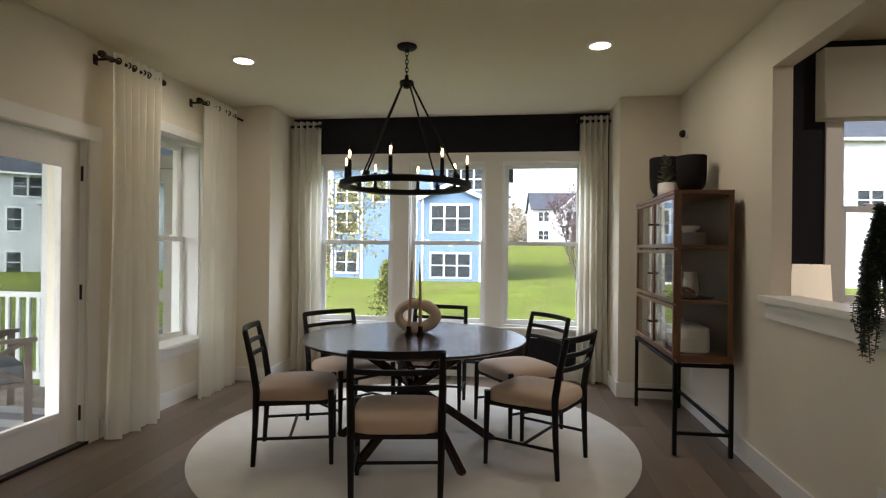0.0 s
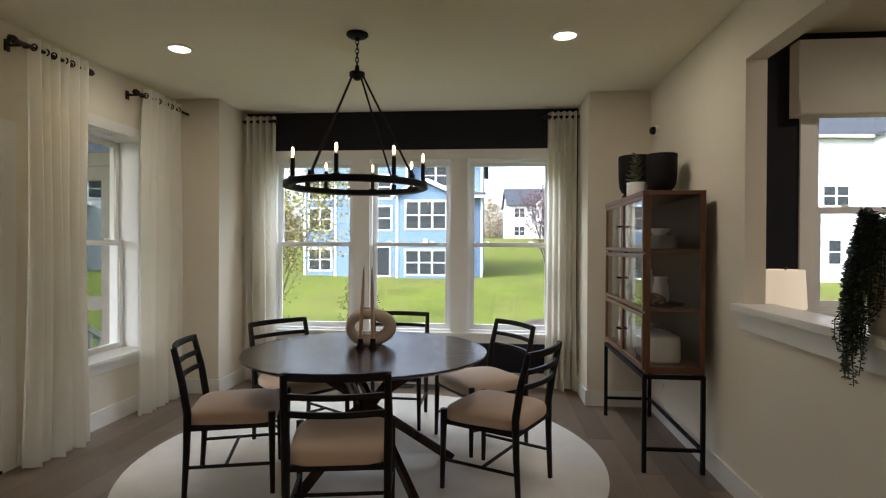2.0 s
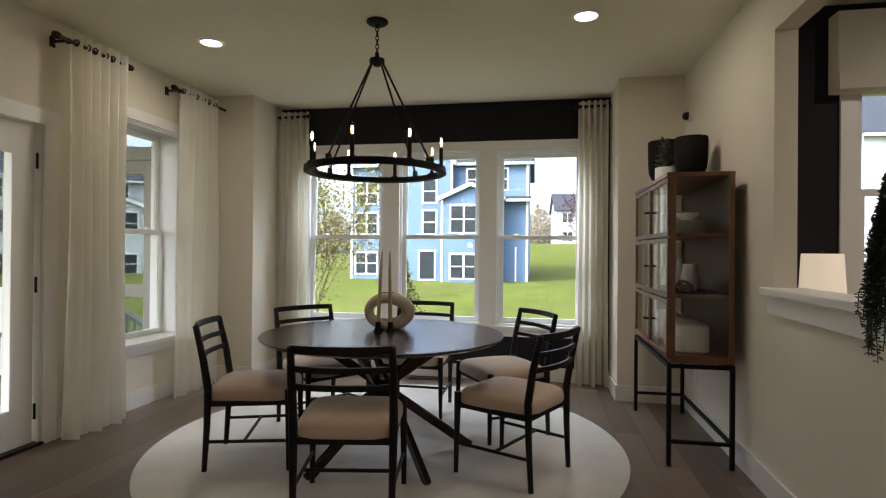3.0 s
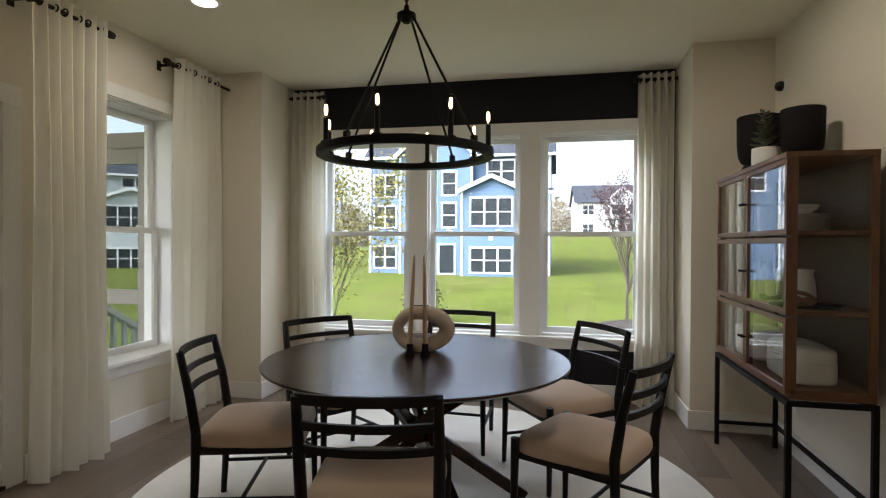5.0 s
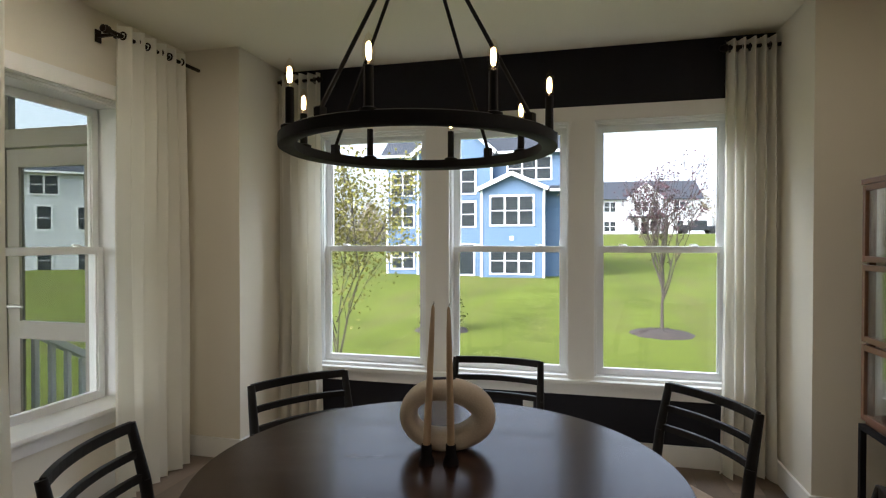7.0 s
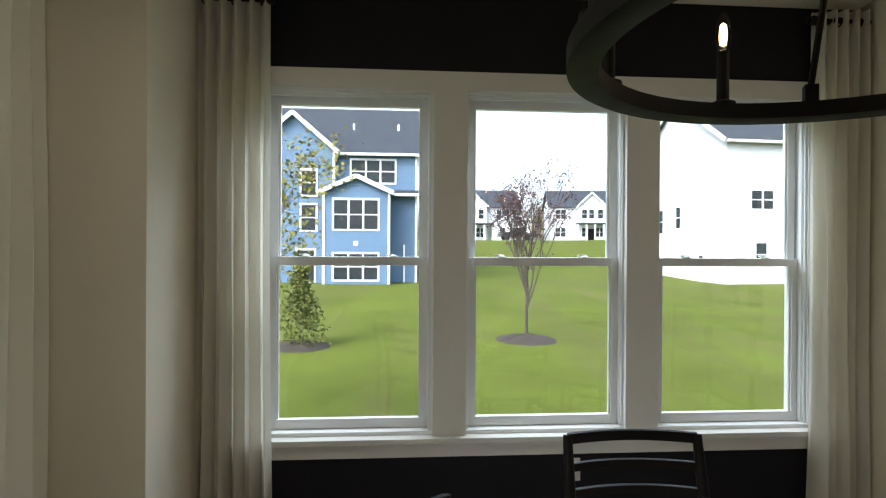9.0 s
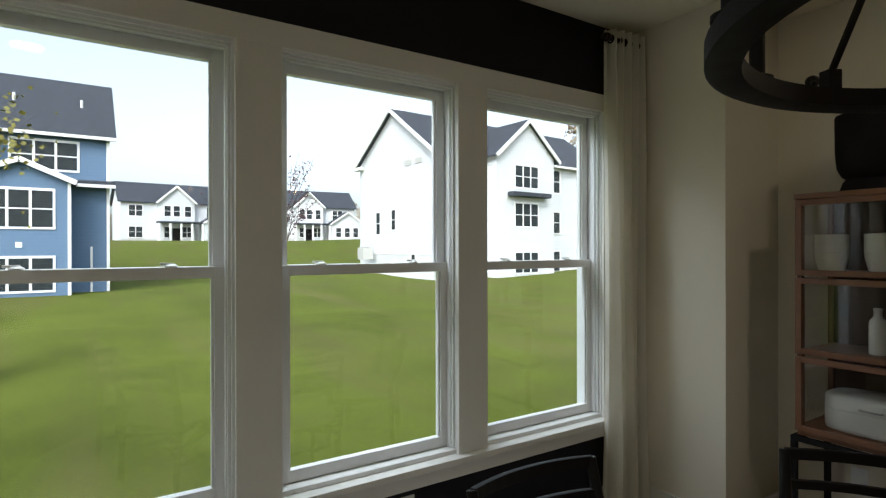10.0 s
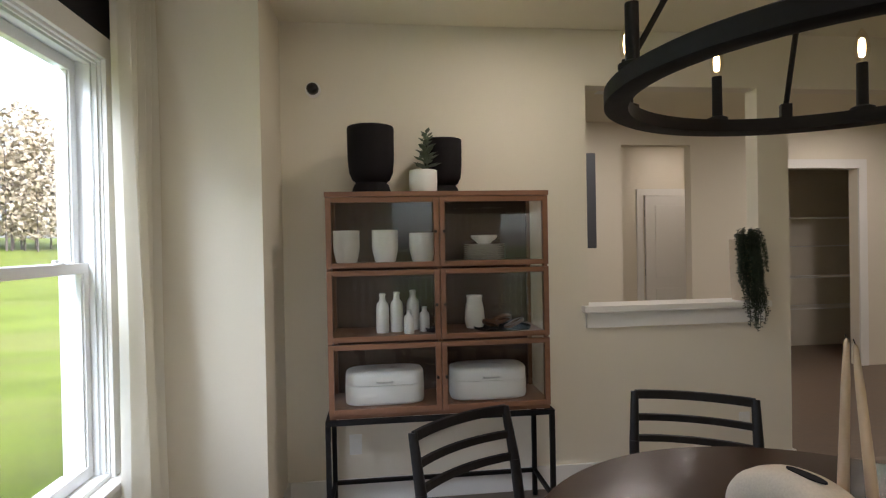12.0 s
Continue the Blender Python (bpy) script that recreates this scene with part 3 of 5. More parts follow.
# ring vase and tapers on the table
TZ = 0.749
bm = bmesh.new()
n, k = 48, 16
rows = []
for i in range(n):
    a = 2 * math.pi * i / n
    lob = 0.012 * math.cos(a)
    cx, cz = (0.128 + lob) * math.cos(a), 0.086 * math.sin(a) + 0.114
    nx_, nz_ = math.cos(a) / 0.128, math.sin(a) / 0.086
    s = math.hypot(nx_, nz_)
    nx_, nz_ = nx_ / s, nz_ / s
    row = []
    for j in range(k):
        b = 2 * math.pi * j / k
        cb, sb = math.cos(b), math.sin(b)
        cb, sb = math.copysign(abs(cb) ** 0.75, cb), math.copysign(abs(sb) ** 0.75, sb)
        rr = 0.036 + 0.006 * math.cos(a)
        z = max(cz + nz_ * rr * cb, 0.0)
        row.append(bm.verts.new((cx + nx_ * rr * cb, 0.052 * sb, z)))
    rows.append(row)
for i in range(n):
    for j in range(k):
        bm.faces.new((rows[i][j], rows[(i + 1) % n][j], rows[(i + 1) % n][(j + 1) % k], rows[i][(j + 1) % k]))
bmesh.ops.recalc_face_normals(bm, faces=bm.faces[:])
vase = empty("ring_vase", "sandy stoneware ring-shaped vase standing on the table", "vase", pose(-0.215, 4.455, TZ, 0, 0, 10))
part("body", bm, M_STONEWARE, vase, smooth=True)
# no real hole: a flat black disc paints the shade inside the mouth
bm = lathe(((0.0, 0.0), (0.045, 0.0), (0.045, 0.003), (0, 0.003)), 24)
bmesh.ops.scale(bm, vec=(1, 0.30, 1), verts=bm.verts[:])
slot = part("mouth", bm, M_BLACKPOT, vase, "slot-shaped mouth, black disc for the shade in the opening")
slot.location = (0.0, 0, 0.2335)
for cx, cy, lean, tilt in ((-0.230, 4.305, 0.010, 0.036), (-0.155, 4.322, -0.004, -0.012)):
    t = empty("taper_candle", "tall tan wax taper in a small black holder", "candle", pose(cx, cy, TZ), "tapers on the table")
    part("holder", lathe(((0, 0), (0.025, 0), (0.026, 0.006), (0.017, 0.03), (0.016, 0.062), (0.012, 0.062), (0, 0.058)), 20), M_BLACKPOT, t, "matt black holder", smooth=True)
    bm = lathe(((0, 0.056), (0.0125, 0.056), (0.012, 0.15), (0.0085, 0.41), (0.0055, 0.488), (0.003, 0.497), (0, 0.499)), 16)
    for v in bm.verts:
        v.co.x += lean * (v.co.z - 0.056) / 0.4
        v.co.y += tilt * (v.co.z - 0.056) / 0.4
    part("wax", bm, M_CANDLE, t, smooth=True)
    part("wick", R((lean * 1.1, tilt * 1.1, 0.497), (lean * 1.1 + 0.004, tilt * 1.12, 0.508), 0.001), M_BLACKPOT, t)

# ---------------------------------------------------------------- chandelier
CX, CY = -0.284, 4.408
RZ, RO, RI = 1.768, 0.454, 0.404
ch = empty("chandelier", "black iron wagon-wheel chandelier with eight lit candle bulbs", "chandelier", pose(CX, CY, 0, 0, 0, 0))
part("canopy", lathe(((0, H), (0.068, H), (0.070, H - 0.012), (0.060, H - 0.022), (0.016, H - 0.026), (0.012, H - 0.045), (0, H - 0.045)), 28), M_IRON, ch, smooth=True)
for i in range(6):
    z = H - 0.055 - 0.028 * i
    ring = [(0.010 * math.cos(q * math.pi / 6), 0, z + 0.019 * math.sin(q * math.pi / 6)) for q in range(12)]
    if i % 2:
        ring = [(0, x, z_) for x, _, z_ in ring]
    part("chain_link", sweep(ring, 0.005, 0.005, True, (0, 1, 0) if i % 2 == 0 else (1, 0, 0)), M_IRON, ch)
part("hub", lathe(((0, 2.535), (0.012, 2.535), (0.016, 2.50), (0.048, 2.492), (0.050, 2.468), (0.030, 2.462), (0.018, 2.445), (0, 2.445)), 24), M_IRON, ch, smooth=True)
part("ring", lathe(((RI, RZ - 0.016), (RO - 0.012, RZ - 0.022), (RO, RZ - 0.016), (RO, RZ + 0.016), (RO - 0.012, RZ + 0.022), (RI, RZ + 0.016), (RI, RZ - 0.016)), 72), M_IRON, ch, smooth=True)
for q in range(4):
    a = radians(66 + 90 * q)
    ca, sa = math.cos(a), math.sin(a)
    part("rod", R((0.04 * ca, 0.04 * sa, 2.475), (0.418 * ca, 0.418 * sa, RZ + 0.045), 0.0065), M_IRON, ch)
    part("lug", B((0.405, 0.431, -0.013, 0.013, RZ + 0.014, RZ + 0.052)), M_IRON, ch, bevel=0.003).matrix_local = pose(0, 0, 0, 0, 0, 66 + 90 * q)
for q in range(8):
    a = radians(-1 + 45 * q)
    x, y = 0.428 * math.cos(a), 0.434 * math.sin(a)
    cnd = part("candle_sleeve", lathe(((0, 0.016), (0.026, 0.016), (0.026, 0.024), (0.013, 0.03), (0.0125, 0.135), (0, 0.135)), 16, (x, y, RZ)), M_IRON, ch, smooth=True)
    part("bulb", lathe(((0, 0.128), (0.011, 0.130), (0.012, 0.142), (0.0165, 0.160), (0.0175, 0.175), (0.0145, 0.195), (0.007, 0.215), (0, 0.224)), 16, (x, y, RZ)), M_BULBGLASS, cnd, "clear flame-shaped bulb", smooth=True)
    part("filament", lathe(((0, 0.148), (0.0065, 0.152), (0.0085, 0.172), (0.0065, 0.194), (0, 0.200)), 10, (x, y, RZ)), M_FILAMENT, cnd, "glowing warm filament", smooth=True)

# recessed downlights
for lx, ly in ((1.035, 4.53), (-1.57, 4.57)):
    d = empty("recessed_downlight", "round white recessed ceiling downlight, lit", "downlight", pose(lx, ly, H), "ceiling downlights")
    part("trim_ring", lathe(((0.068, 0.0), (0.092, 0.0), (0.092, -0.004), (0.070, -0.010), (0.068, 0.0)), 32), M_TRIM, d, smooth=True)
    part("lens", lathe(((0, -0.0045), (0.068, -0.0045), (0.068, -0.0015), (0, -0.0015)), 32), M_CANLIGHT, d, "glowing warm lens")

# ---------------------------------------------------------------- display cabinet
FX, BX = 1.507, 1.880
Y0, Y1 = 4.445, 5.572
cab = empty("display_cabinet", "brown wooden glass-door display cabinet on a black metal stand", "cabinet", pose(0, 0, 0))
for x in (FX + 0.012, BX - 0.012):
    for y in (Y0 - 0.008, Y1 + 0.008):
        part("leg", B((x - 0.0125, x + 0.0125, y - 0.0125, y + 0.0125, 0, 0.578)), M_IRON, cab, bevel=0.002)
part("stand_top_frame", B((FX, FX + 0.025, Y0 - 0.02, Y1 + 0.02, 0.578, 0.603), (BX - 0.025, BX, Y0 - 0.02, Y1 + 0.02, 0.578, 0.603), (FX + 0.025, BX - 0.025, Y0 - 0.02, Y0 + 0.005, 0.578, 0.603), (FX + 0.025, BX - 0.025, Y1 - 0.005, Y1 + 0.02, 0.578, 0.603)), M_IRON, cab, bevel=0.002)
part("stretcher", B((BX - 0.022, BX - 0.002, Y0, Y1, 0.135, 0.155)), M_IRON, cab)
part("stretcher", B((FX + 0.02, BX - 0.02, Y0 - 0.018, Y0 + 0.002, 0.135, 0.155)), M_IRON, cab)
part("stretcher", B((FX + 0.02, BX - 0.02, Y1 - 0.002, Y1 + 0.018, 0.135, 0.155)), M_IRON, cab)
part("top_panel", B((FX - 0.004, BX, Y0 - 0.004, Y1 + 0.004, 1.712, 1.737)), M_CABWOOD, cab, bevel=0.003)
part("base_panel", B((FX + 0.021, BX, Y0, Y1, 0.605, 0.649)), M_CABWOOD, cab, bevel=0.003)
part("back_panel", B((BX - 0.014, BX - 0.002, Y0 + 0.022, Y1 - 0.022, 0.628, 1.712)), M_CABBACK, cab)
for y in (Y0, Y1 - 0.022):
    for x0, x1 in ((FX + 0.02, FX + 0.048), (BX - 0.03, BX)):
        part("side_stile", B((x0, x1, y, y + 0.022, 0.628, 1.712)), M_CABWOOD, cab, bevel=0.002)
tiers = ((0.630, 0.978), (0.990, 1.345), (1.357, 1.710))
for z0, z1 in tiers[1:]:
    part("shelf", B((FX + 0.024, BX - 0.015, Y0 + 0.016, Y1 - 0.018, z0 - 0.002, z0 + 0.0205)), M_CABWOOD, cab, bevel=0.002)
ym = (Y0 + Y1) / 2
part("divider", B((FX + 0.022, FX + 0.040, ym - 0.012, ym + 0.012, 0.628, 1.712)), M_CABWOOD, cab)
for z0, z1 in tiers:
    for y in (Y0 + 0.008, Y1 - 0.014):
        part("side_pane", B((FX + 0.048, BX - 0.03, y, y + 0.005, z0, z1)), M_CABGLASS, cab, "clear glass side pane")
    for a, b, knob in ((Y0, ym - 0.002, ym - 0.022), (ym + 0.002, Y1, ym + 0.022)):
        f = 0.027
        d = part("door", B((FX, FX + 0.02, a, a + f, z0, z1), (FX, FX + 0.02, b - f, b, z0, z1), (FX, FX + 0.02, a + f, b - f, z0, z0 + f), (FX, FX + 0.02, a + f, b - f, z1 - f, z1)), M_CABWOOD, cab, bevel=0.003)
        part("pane", B((FX + 0.008, FX + 0.012, a + f, b - f, z0 + f, z1 - f)), M_CABGLASS, d, "clear glass pane")
        part("knob", R((FX, knob, (z0 + z1) / 2), (FX - 0.028, knob, (z0 + z1) / 2), 0.005, 0.008), M_IRON, d, "small black knob")


def pot(name, profile, mat, x, y, z, label, cat, group=""):
    o = part(name, lathe(profile, 32), mat, smooth=True)
    o.location = (x, y, z)
    return tagged(o, label, cat, group)


FOOTED = ((0, 0), (0.100, 0), (0.104, 0.010), (0.092, 0.045), (0.080, 0.060), (0.098, 0.075), (0.114, 0.11), (0.121, 0.18), (0.123, 0.345), (0.120, 0.352), (0.112, 0.350), (0.108, 0.12), (0, 0.10))
pot("footed_planter", FOOTED, M_BLACKPOT, 1.68, 5.345, 1.738, "matt black footed ceramic planter, empty, on the cabinet", "planter", "black planters")
p2 = pot("footed_planter", FOOTED, M_BLACKPOT, 1.765, 4.955, 1.738, "smaller matt black footed planter near the wall", "planter", "black planters")
p2.scale = (0.86, 0.86, 0.86)
sp = empty("potted_succulent", "small grey-green succulent in a white ceramic pot", "potted plant", pose(1.63, 5.075, 1.738))
part("pot", lathe(((0, 0), (0.066, 0), (0.072, 0.008), (0.074, 0.06), (0.073, 0.116), (0.068, 0.118), (0.064, 0.105), (0, 0.10)), 28), M_CERAMIC, sp, "white ceramic pot", smooth=True)
bm = bmesh.new()
rnd = random.Random(4)


def leaf(bm, base, tip, wide, droop=0.0):
    base, tip = Vector(base), Vector(tip)
    d = tip - base
    s = d.cross(Vector((0.1, 0.2, 1))).normalized() * wide
    nrm = s.cross(d).normalized() * wide * 0.35
    a, b, c_, e = bm.verts.new(base), bm.verts.new(base + d * 0.55 + s), bm.verts.new(tip + Vector((0, 0, -droop))), bm.verts.new(base + d * 0.55 - s)
    mid, low = bm.verts.new(base + d * 0.5 + nrm), bm.verts.new(base + d * 0.5 - nrm)
    for f in ((a, b, mid), (b, c_, mid), (c_, e, mid), (e, a, mid), (b, a, low), (c_, b, low), (e, c_, low), (a, e, low)):
        bm.faces.new(f)


for st in range(3):
    ox, oy, ht = rnd.uniform(-0.025, 0.025), rnd.uniform(-0.025, 0.025), (0.20, 0.14, 0.11)[st]
    bar(bm, (ox, oy, 0.10), (ox * 1.4, oy * 1.4, 0.10 + ht), 0.005, 0.003, 6)
    for i in range(int(ht * 130)):
        z = 0.115 + ht * i / (ht * 130)
        a = i * 2.4
        L = 0.078 * (1.15 - 0.7 * (z - 0.1) / ht)
        leaf(bm, (ox, oy, z), (ox + L * math.cos(a), oy + L * math.sin(a), z + 0.028), 0.016)
part("leaves", bm, M_SUCC, sp)

# crockery in the cabinet
CUP = ((0, 0.0), (0.036, 0.0), (0.042, 0.01), (0.050, 0.05), (0.053, 0.075), (0.050, 0.076), (0.047, 0.05), (0.038, 0.014), (0, 0.012))
for y, count in ((5.480, 6), (5.280, 6), (5.085, 5)):
    for i in range(count):
        pot("nested_bowl", tuple((r * 1.30, z * 1.15) for r, z in CUP), M_CERAMIC, 1.66, y, 1.378 + 0.0165 * i, "white ceramic bowl in a nested stack", "bowl", "stacked bowls")
for i in range(8):
    pot("plate", ((0, 0), (0.07, 0), (0.112, 0.009), (0.113, 0.011), (0.07, 0.004), (0, 0.004)), M_CERAMIC, 1.69, 4.745, 1.378 + 0.011 * i, "white ceramic plate in a stack", "plate", "stacked plates")
pot("small_bowl", CUP[:3] + ((0.068, 0.032), (0.071, 0.045), (0.068, 0.046), (0.06, 0.02), (0, 0.012)), M_CERAMIC, 1.69, 4.745, 1.378 + 0.0895, "white bowl on top of the plates", "bowl")
BOT = ((0, 0), (0.032, 0), (0.034, 0.008), (0.034, 0.13), (0.030, 0.155), (0.017, 0.17), (0.015, 0.195), (0.018, 0.20), (0.018, 0.208), (0.012, 0.21), (0, 0.205))
for x, y, s in ((1.66, 5.300, 0.98), (1.68, 5.225, 1.0), (1.74, 5.135, 1.02), (1.60, 5.165, 0.58), (1.66, 5.080, 0.62)):
    o = pot("bottle_vase", BOT, M_CERAMIC, x, y, 1.011, "matt white bottle-shaped vase", "vase", "bottle vases")
    o.scale = (max(s, 0.78), max(s, 0.78), s)
pot("dark_dish", ((0, 0), (0.05, 0), (0.06, 0.02), (0.057, 0.022), (0.045, 0.006), (0, 0.005)), M_BLACKPOT, 1.64, 5.02, 1.011, "small dark ceramic dish on the shelf", "dish")
pot("pitcher", ((0, 0), (0.045, 0), (0.055, 0.04), (0.05, 0.11), (0.04, 0.15), (0.046, 0.175), (0.042, 0.176), (0.036, 0.15), (0, 0.02)), M_CERAMIC, 1.72, 4.80, 1.011, "white ceramic pitcher on the cabinet shelf", "pitcher")
pot("dark_tray", ((0, 0), (0.15, 0), (0.155, 0.012), (0.15, 0.014), (0.14, 0.005), (0, 0.005)), M_BLACKPOT, 1.67, 4.66, 1.011, "round dark tray on the cabinet shelf", "tray")
kn = empty("wooden_link_chain", "dark carved wooden link chain lying on the tray", "ornament", pose(1.65, 4.66, 1.026))
for i in range(3):
    ring = [(0.034 * math.cos(q * math.pi / 8), 0.05 * math.sin(q * math.pi / 8), 0) for q in range(16)]
    link = part("link", sweep(ring, 0.016, 0.016, True), M_CABWOOD, kn, bevel=0.003)
    link.matrix_local = pose(0.01 * i, 0.062 * (i - 1), 0.012 + 0.022 * (i % 2), 24 * (i - 1), 38 * (i % 2), 25 * i)
for y in (5.295, 4.745):
    bb = empty("bread_box", "white enamel bread box with rounded lid", "bread box", pose(1.685, y, 0.6495), "bread boxes")
    part("body", stadium(0.205, 0.110, ((0.90, 0.0), (0.97, 0.006), (1.0, 0.02), (1.0, 0.100), (0, 0.100))), M_CERAMIC, bb, smooth=True)
    part("lid", stadium(0.205, 0.110, ((1.0, 0.1015), (1.012, 0.106), (1.012, 0.135), (0.985, 0.152), (0.93, 0.163), (0.80, 0.170), (0, 0.172))), M_CERAMIC, bb, smooth=True)
    part("handle", B((-0.132, -0.124, -0.042, 0.042, 0.117, 0.124), (-0.125, -0.110, -0.042, -0.035, 0.117, 0.124), (-0.125, -0.110, 0.035, 0.042, 0.117, 0.124)), M_STEEL, bb, "steel bar handle")

# ---------------------------------------------------------------- wall fittings
s = empty("motion_sensor", "white wall sensor with a black dome", "sensor", pose(EX, 5.665, 2.355))
part("base", lathe(((0, 0), (0.042, 0), (0.044, 0.004), (0.044, 0.018), (0.040, 0.022), (0, 0.022)), 28), M_PLASTIC, s, smooth=True).matrix_local = pose(0, 0, 0, 0, -90, 0)
part("dome", lathe(((0.033, 0), (0.033, 0.018), (0.026, 0.034), (0.012, 0.042), (0, 0.043)), 24), M_BLACKPLASTIC, s, "black dome", smooth=True).matrix_local = pose(-0.0225, 0, 0, 0, -90, 0)


def outlet(m):
    o = empty("wall_outlet", "white duplex wall outlet", "outlet", m, "wall outlets")
    part("plate", B((-0.035, 0.035, -0.006, 0, -0.058, 0.058)), M_PLASTIC, o, bevel=0.002)
    for z in (-0.02, 0.02):
        part("socket", B((-0.016, 0.016, -0.009, -0.0062, z - 0.013, z + 0.013)), M_PLASTIC, o, bevel=0.001)
    return o


outlet(pose(EX, 5.467, 0.33, 0, 0, -90))
outlet(pose(EX, 3.07, 0.33, 0, 0, -90))
outlet(pose(-0.10, WY, 0.34))
v = empty("floor_vent", "dark slotted floor vent by the window wall", "floor vent", pose(-0.34, 6.30, 0.004))
part("frame", B((-0.16, 0.16, -0.06, -0.048, 0, 0.006), (-0.16, 0.16, 0.048, 0.06, 0, 0.006), (-0.16, -0.148, -0.048, 0.048, 0, 0.006), (0.148, 0.16, -0.048, 0.048, 0, 0.006)), M_BRONZE, v)
for i in range(12):
    part("slat", B((-0.142 + 0.025 * i, -0.132 + 0.025 * i, -0.048, 0.048, 0, 0.004)), M_BRONZE, v)

# trailing plant on the ledge
tp = empty("trailing_plant", "dark trailing string plant in a beige pot on the ledge", "potted plant", pose(1.985, 3.03, 1.083))
part("pot", lathe(((0, 0), (0.062, 0), (0.066, 0.01), (0.075, 0.20), (0.078, 0.38), (0.073, 0.382), (0.068, 0.36), (0, 0.35)), 28), M_STONEWARE, tp, "tall beige pot", smooth=True)
rnd = random.Random(9)
for sidx in range(46):
    bm = bmesh.new()
    a = rnd.uniform(2.1, 4.1)
    p = Vector((0.05 * math.cos(a), 0.05 * math.sin(a), 0.385))
    pts = [p.copy()]
    rim = Vector((0.088 * math.cos(a), 0.088 * math.sin(a), 0.40 + rnd.uniform(-0.01, 0.05)))
    pts.append(rim)
    L = rnd.uniform(0.36, 0.60) if a > 2.4 and a < 3.9 else rnd.uniform(0.22, 0.36)
    reach = rnd.uniform(0.0, 0.035)
    for i in range(1, 9):
        t = i / 8
        z = rim.z - L * t
        rr = 0.088 + reach * math.sin(t * 2.2)
        q = Vector((rr * math.cos(a) - 0.03 * t, rr * math.sin(a) + rnd.uniform(-0.006, 0.006), z))
        if z < 0.06 and q.x > -0.125:
            q.x = -0.125 - rnd.uniform(0, 0.02)
        pts.append(q)
    for u, w in zip(pts, pts[1:]):
        bar(bm, u, w, 0.0016, 0.0016, 4, False)
        d = w - u
        for j in range(9):
            c0 = u + d * (j / 9)
            b_ = rnd.uniform(0, 6.28)
            leaf(bm, c0, c0 + Vector((0.018 * math.cos(b_), 0.018 * math.sin(b_), rnd.uniform(-0.012, 0.008))), 0.0075)
    part("strand", bm, M_LEAF_DARK, tp, "strand of small dark leaves")

# ---------------------------------------------------------------- the rooms beyond the half wall
structure("ceiling_back_rooms", B((2.05, 6.6, -3.5, 6.75, H, H + 0.2)), M_CEIL, "off-white painted ceiling beyond the half wall", "ceiling")
structure("wall_study_dark", B((2.05, 2.60, 4.62, 4.86, 0, H), (3.50, 4.4, 4.62, 4.86, 0, H), (2.60, 3.50, 4.62, 4.86, 2.42, H), (2.60, 3.50, 4.62, 4.86, 0, 0.98)), M_DARK, "charcoal painted wall round the study window", "wall")
sash_window("window_5", pose(3.05, 4.62, 0), 0.90, 0.98, 2.42, 1.63, "white double-hung window under a roman shade")
structure("trim_study_window", B((2.505, 2.605, 4.60, 4.62, 0.98, 2.42), (3.495, 3.595, 4.60, 4.62, 0.98, 2.42), (2.46, 3.64, 4.56, 4.62, 0.95, 0.98), (2.505, 3.595, 4.602, 4.62, 0.87, 0.95)), M_TRIM, "white casing and stool of the study window", "trim", 0.003)
rs = empty("roman_shade", "white fabric roman shade pulled up over the window", "roman shade", pose(0, 0, 0))
part("valance", B((2.44, 3.70, 4.50, 4.615, 2.20, 2.66)), M_CURTAIN, rs, bevel=0.012)
part("fold", B((2.445, 3.695, 4.49, 4.499, 2.205, 2.30)), M_CURTAIN, rs, bevel=0.003)
con = empty("console_table", "dark wooden console table under the study window", "console table", pose(0, 0, 0))
part("top", B((2.08, 3.6, 4.12, 4.55, 0.76, 0.79)), M_TABLE, con, bevel=0.003)
for x in (2.12, 3.56):
    for y in (4.16, 4.51):
        part("leg", B((x - 0.02, x + 0.02, y - 0.02, y + 0.02, 0, 0.76)), M_TABLE, con)
tl = empty("table_lamp", "table lamp with a lit white drum shade", "lamp", pose(2.30, 4.36, 0.79))
part("base", lathe(((0, 0), (0.07, 0), (0.07, 0.012), (0.03, 0.03), (0.05, 0.10), (0.045, 0.18), (0.012, 0.22), (0.010, 0.30), (0, 0.30)), 24), M_CERAMIC, tl, smooth=True)
part("shade", lathe(((0.112, 0.245), (0.100, 0.47), (0.096, 0.47), (0.108, 0.245)), 32), M_SHADE, tl, "glowing white drum shade", smooth=True)
part("shade_spider", B((-0.098, 0.098, -0.002, 0.002, 0.46, 0.464), (-0.002, 0.002, -0.098, 0.098, 0.46, 0.464)), M_BRONZE, tl)
part("finial", lathe(((0, 0.464), (0.006, 0.464), (0.008, 0.48), (0, 0.49)), 12), M_BRONZE, tl)
structure("wall_hall", B((4.4, 4.52, 2.71, 6.6, 0, H), (4.4, 4.52, 0.80, 1.92, 0, H), (4.4, 4.52, 1.92, 2.71, 2.50, H), (4.4, 4.52, -0.09, 0.80, 2.24, H), (4.4, 4.52, -3.5, -0.09, 0, H)), M_WALL, "cream hall wall with two openings", "wall")
structure("wall_hall_back", B((5.6, 5.72, -3.5, 6.6, 0, H)), M_WALL, "cream wall at the back of the hall", "wall")
structure("wall_hall_divider", B((4.52, 5.6, 0.80, 0.90, 0, H)), M_WALL, "cream wall between hall and pantry", "wall")
structure("wall_hall_side", B((4.52, 5.6, 3.2, 3.3, 0, H)), M_WALL, "cream wall closing the hall", "wall")
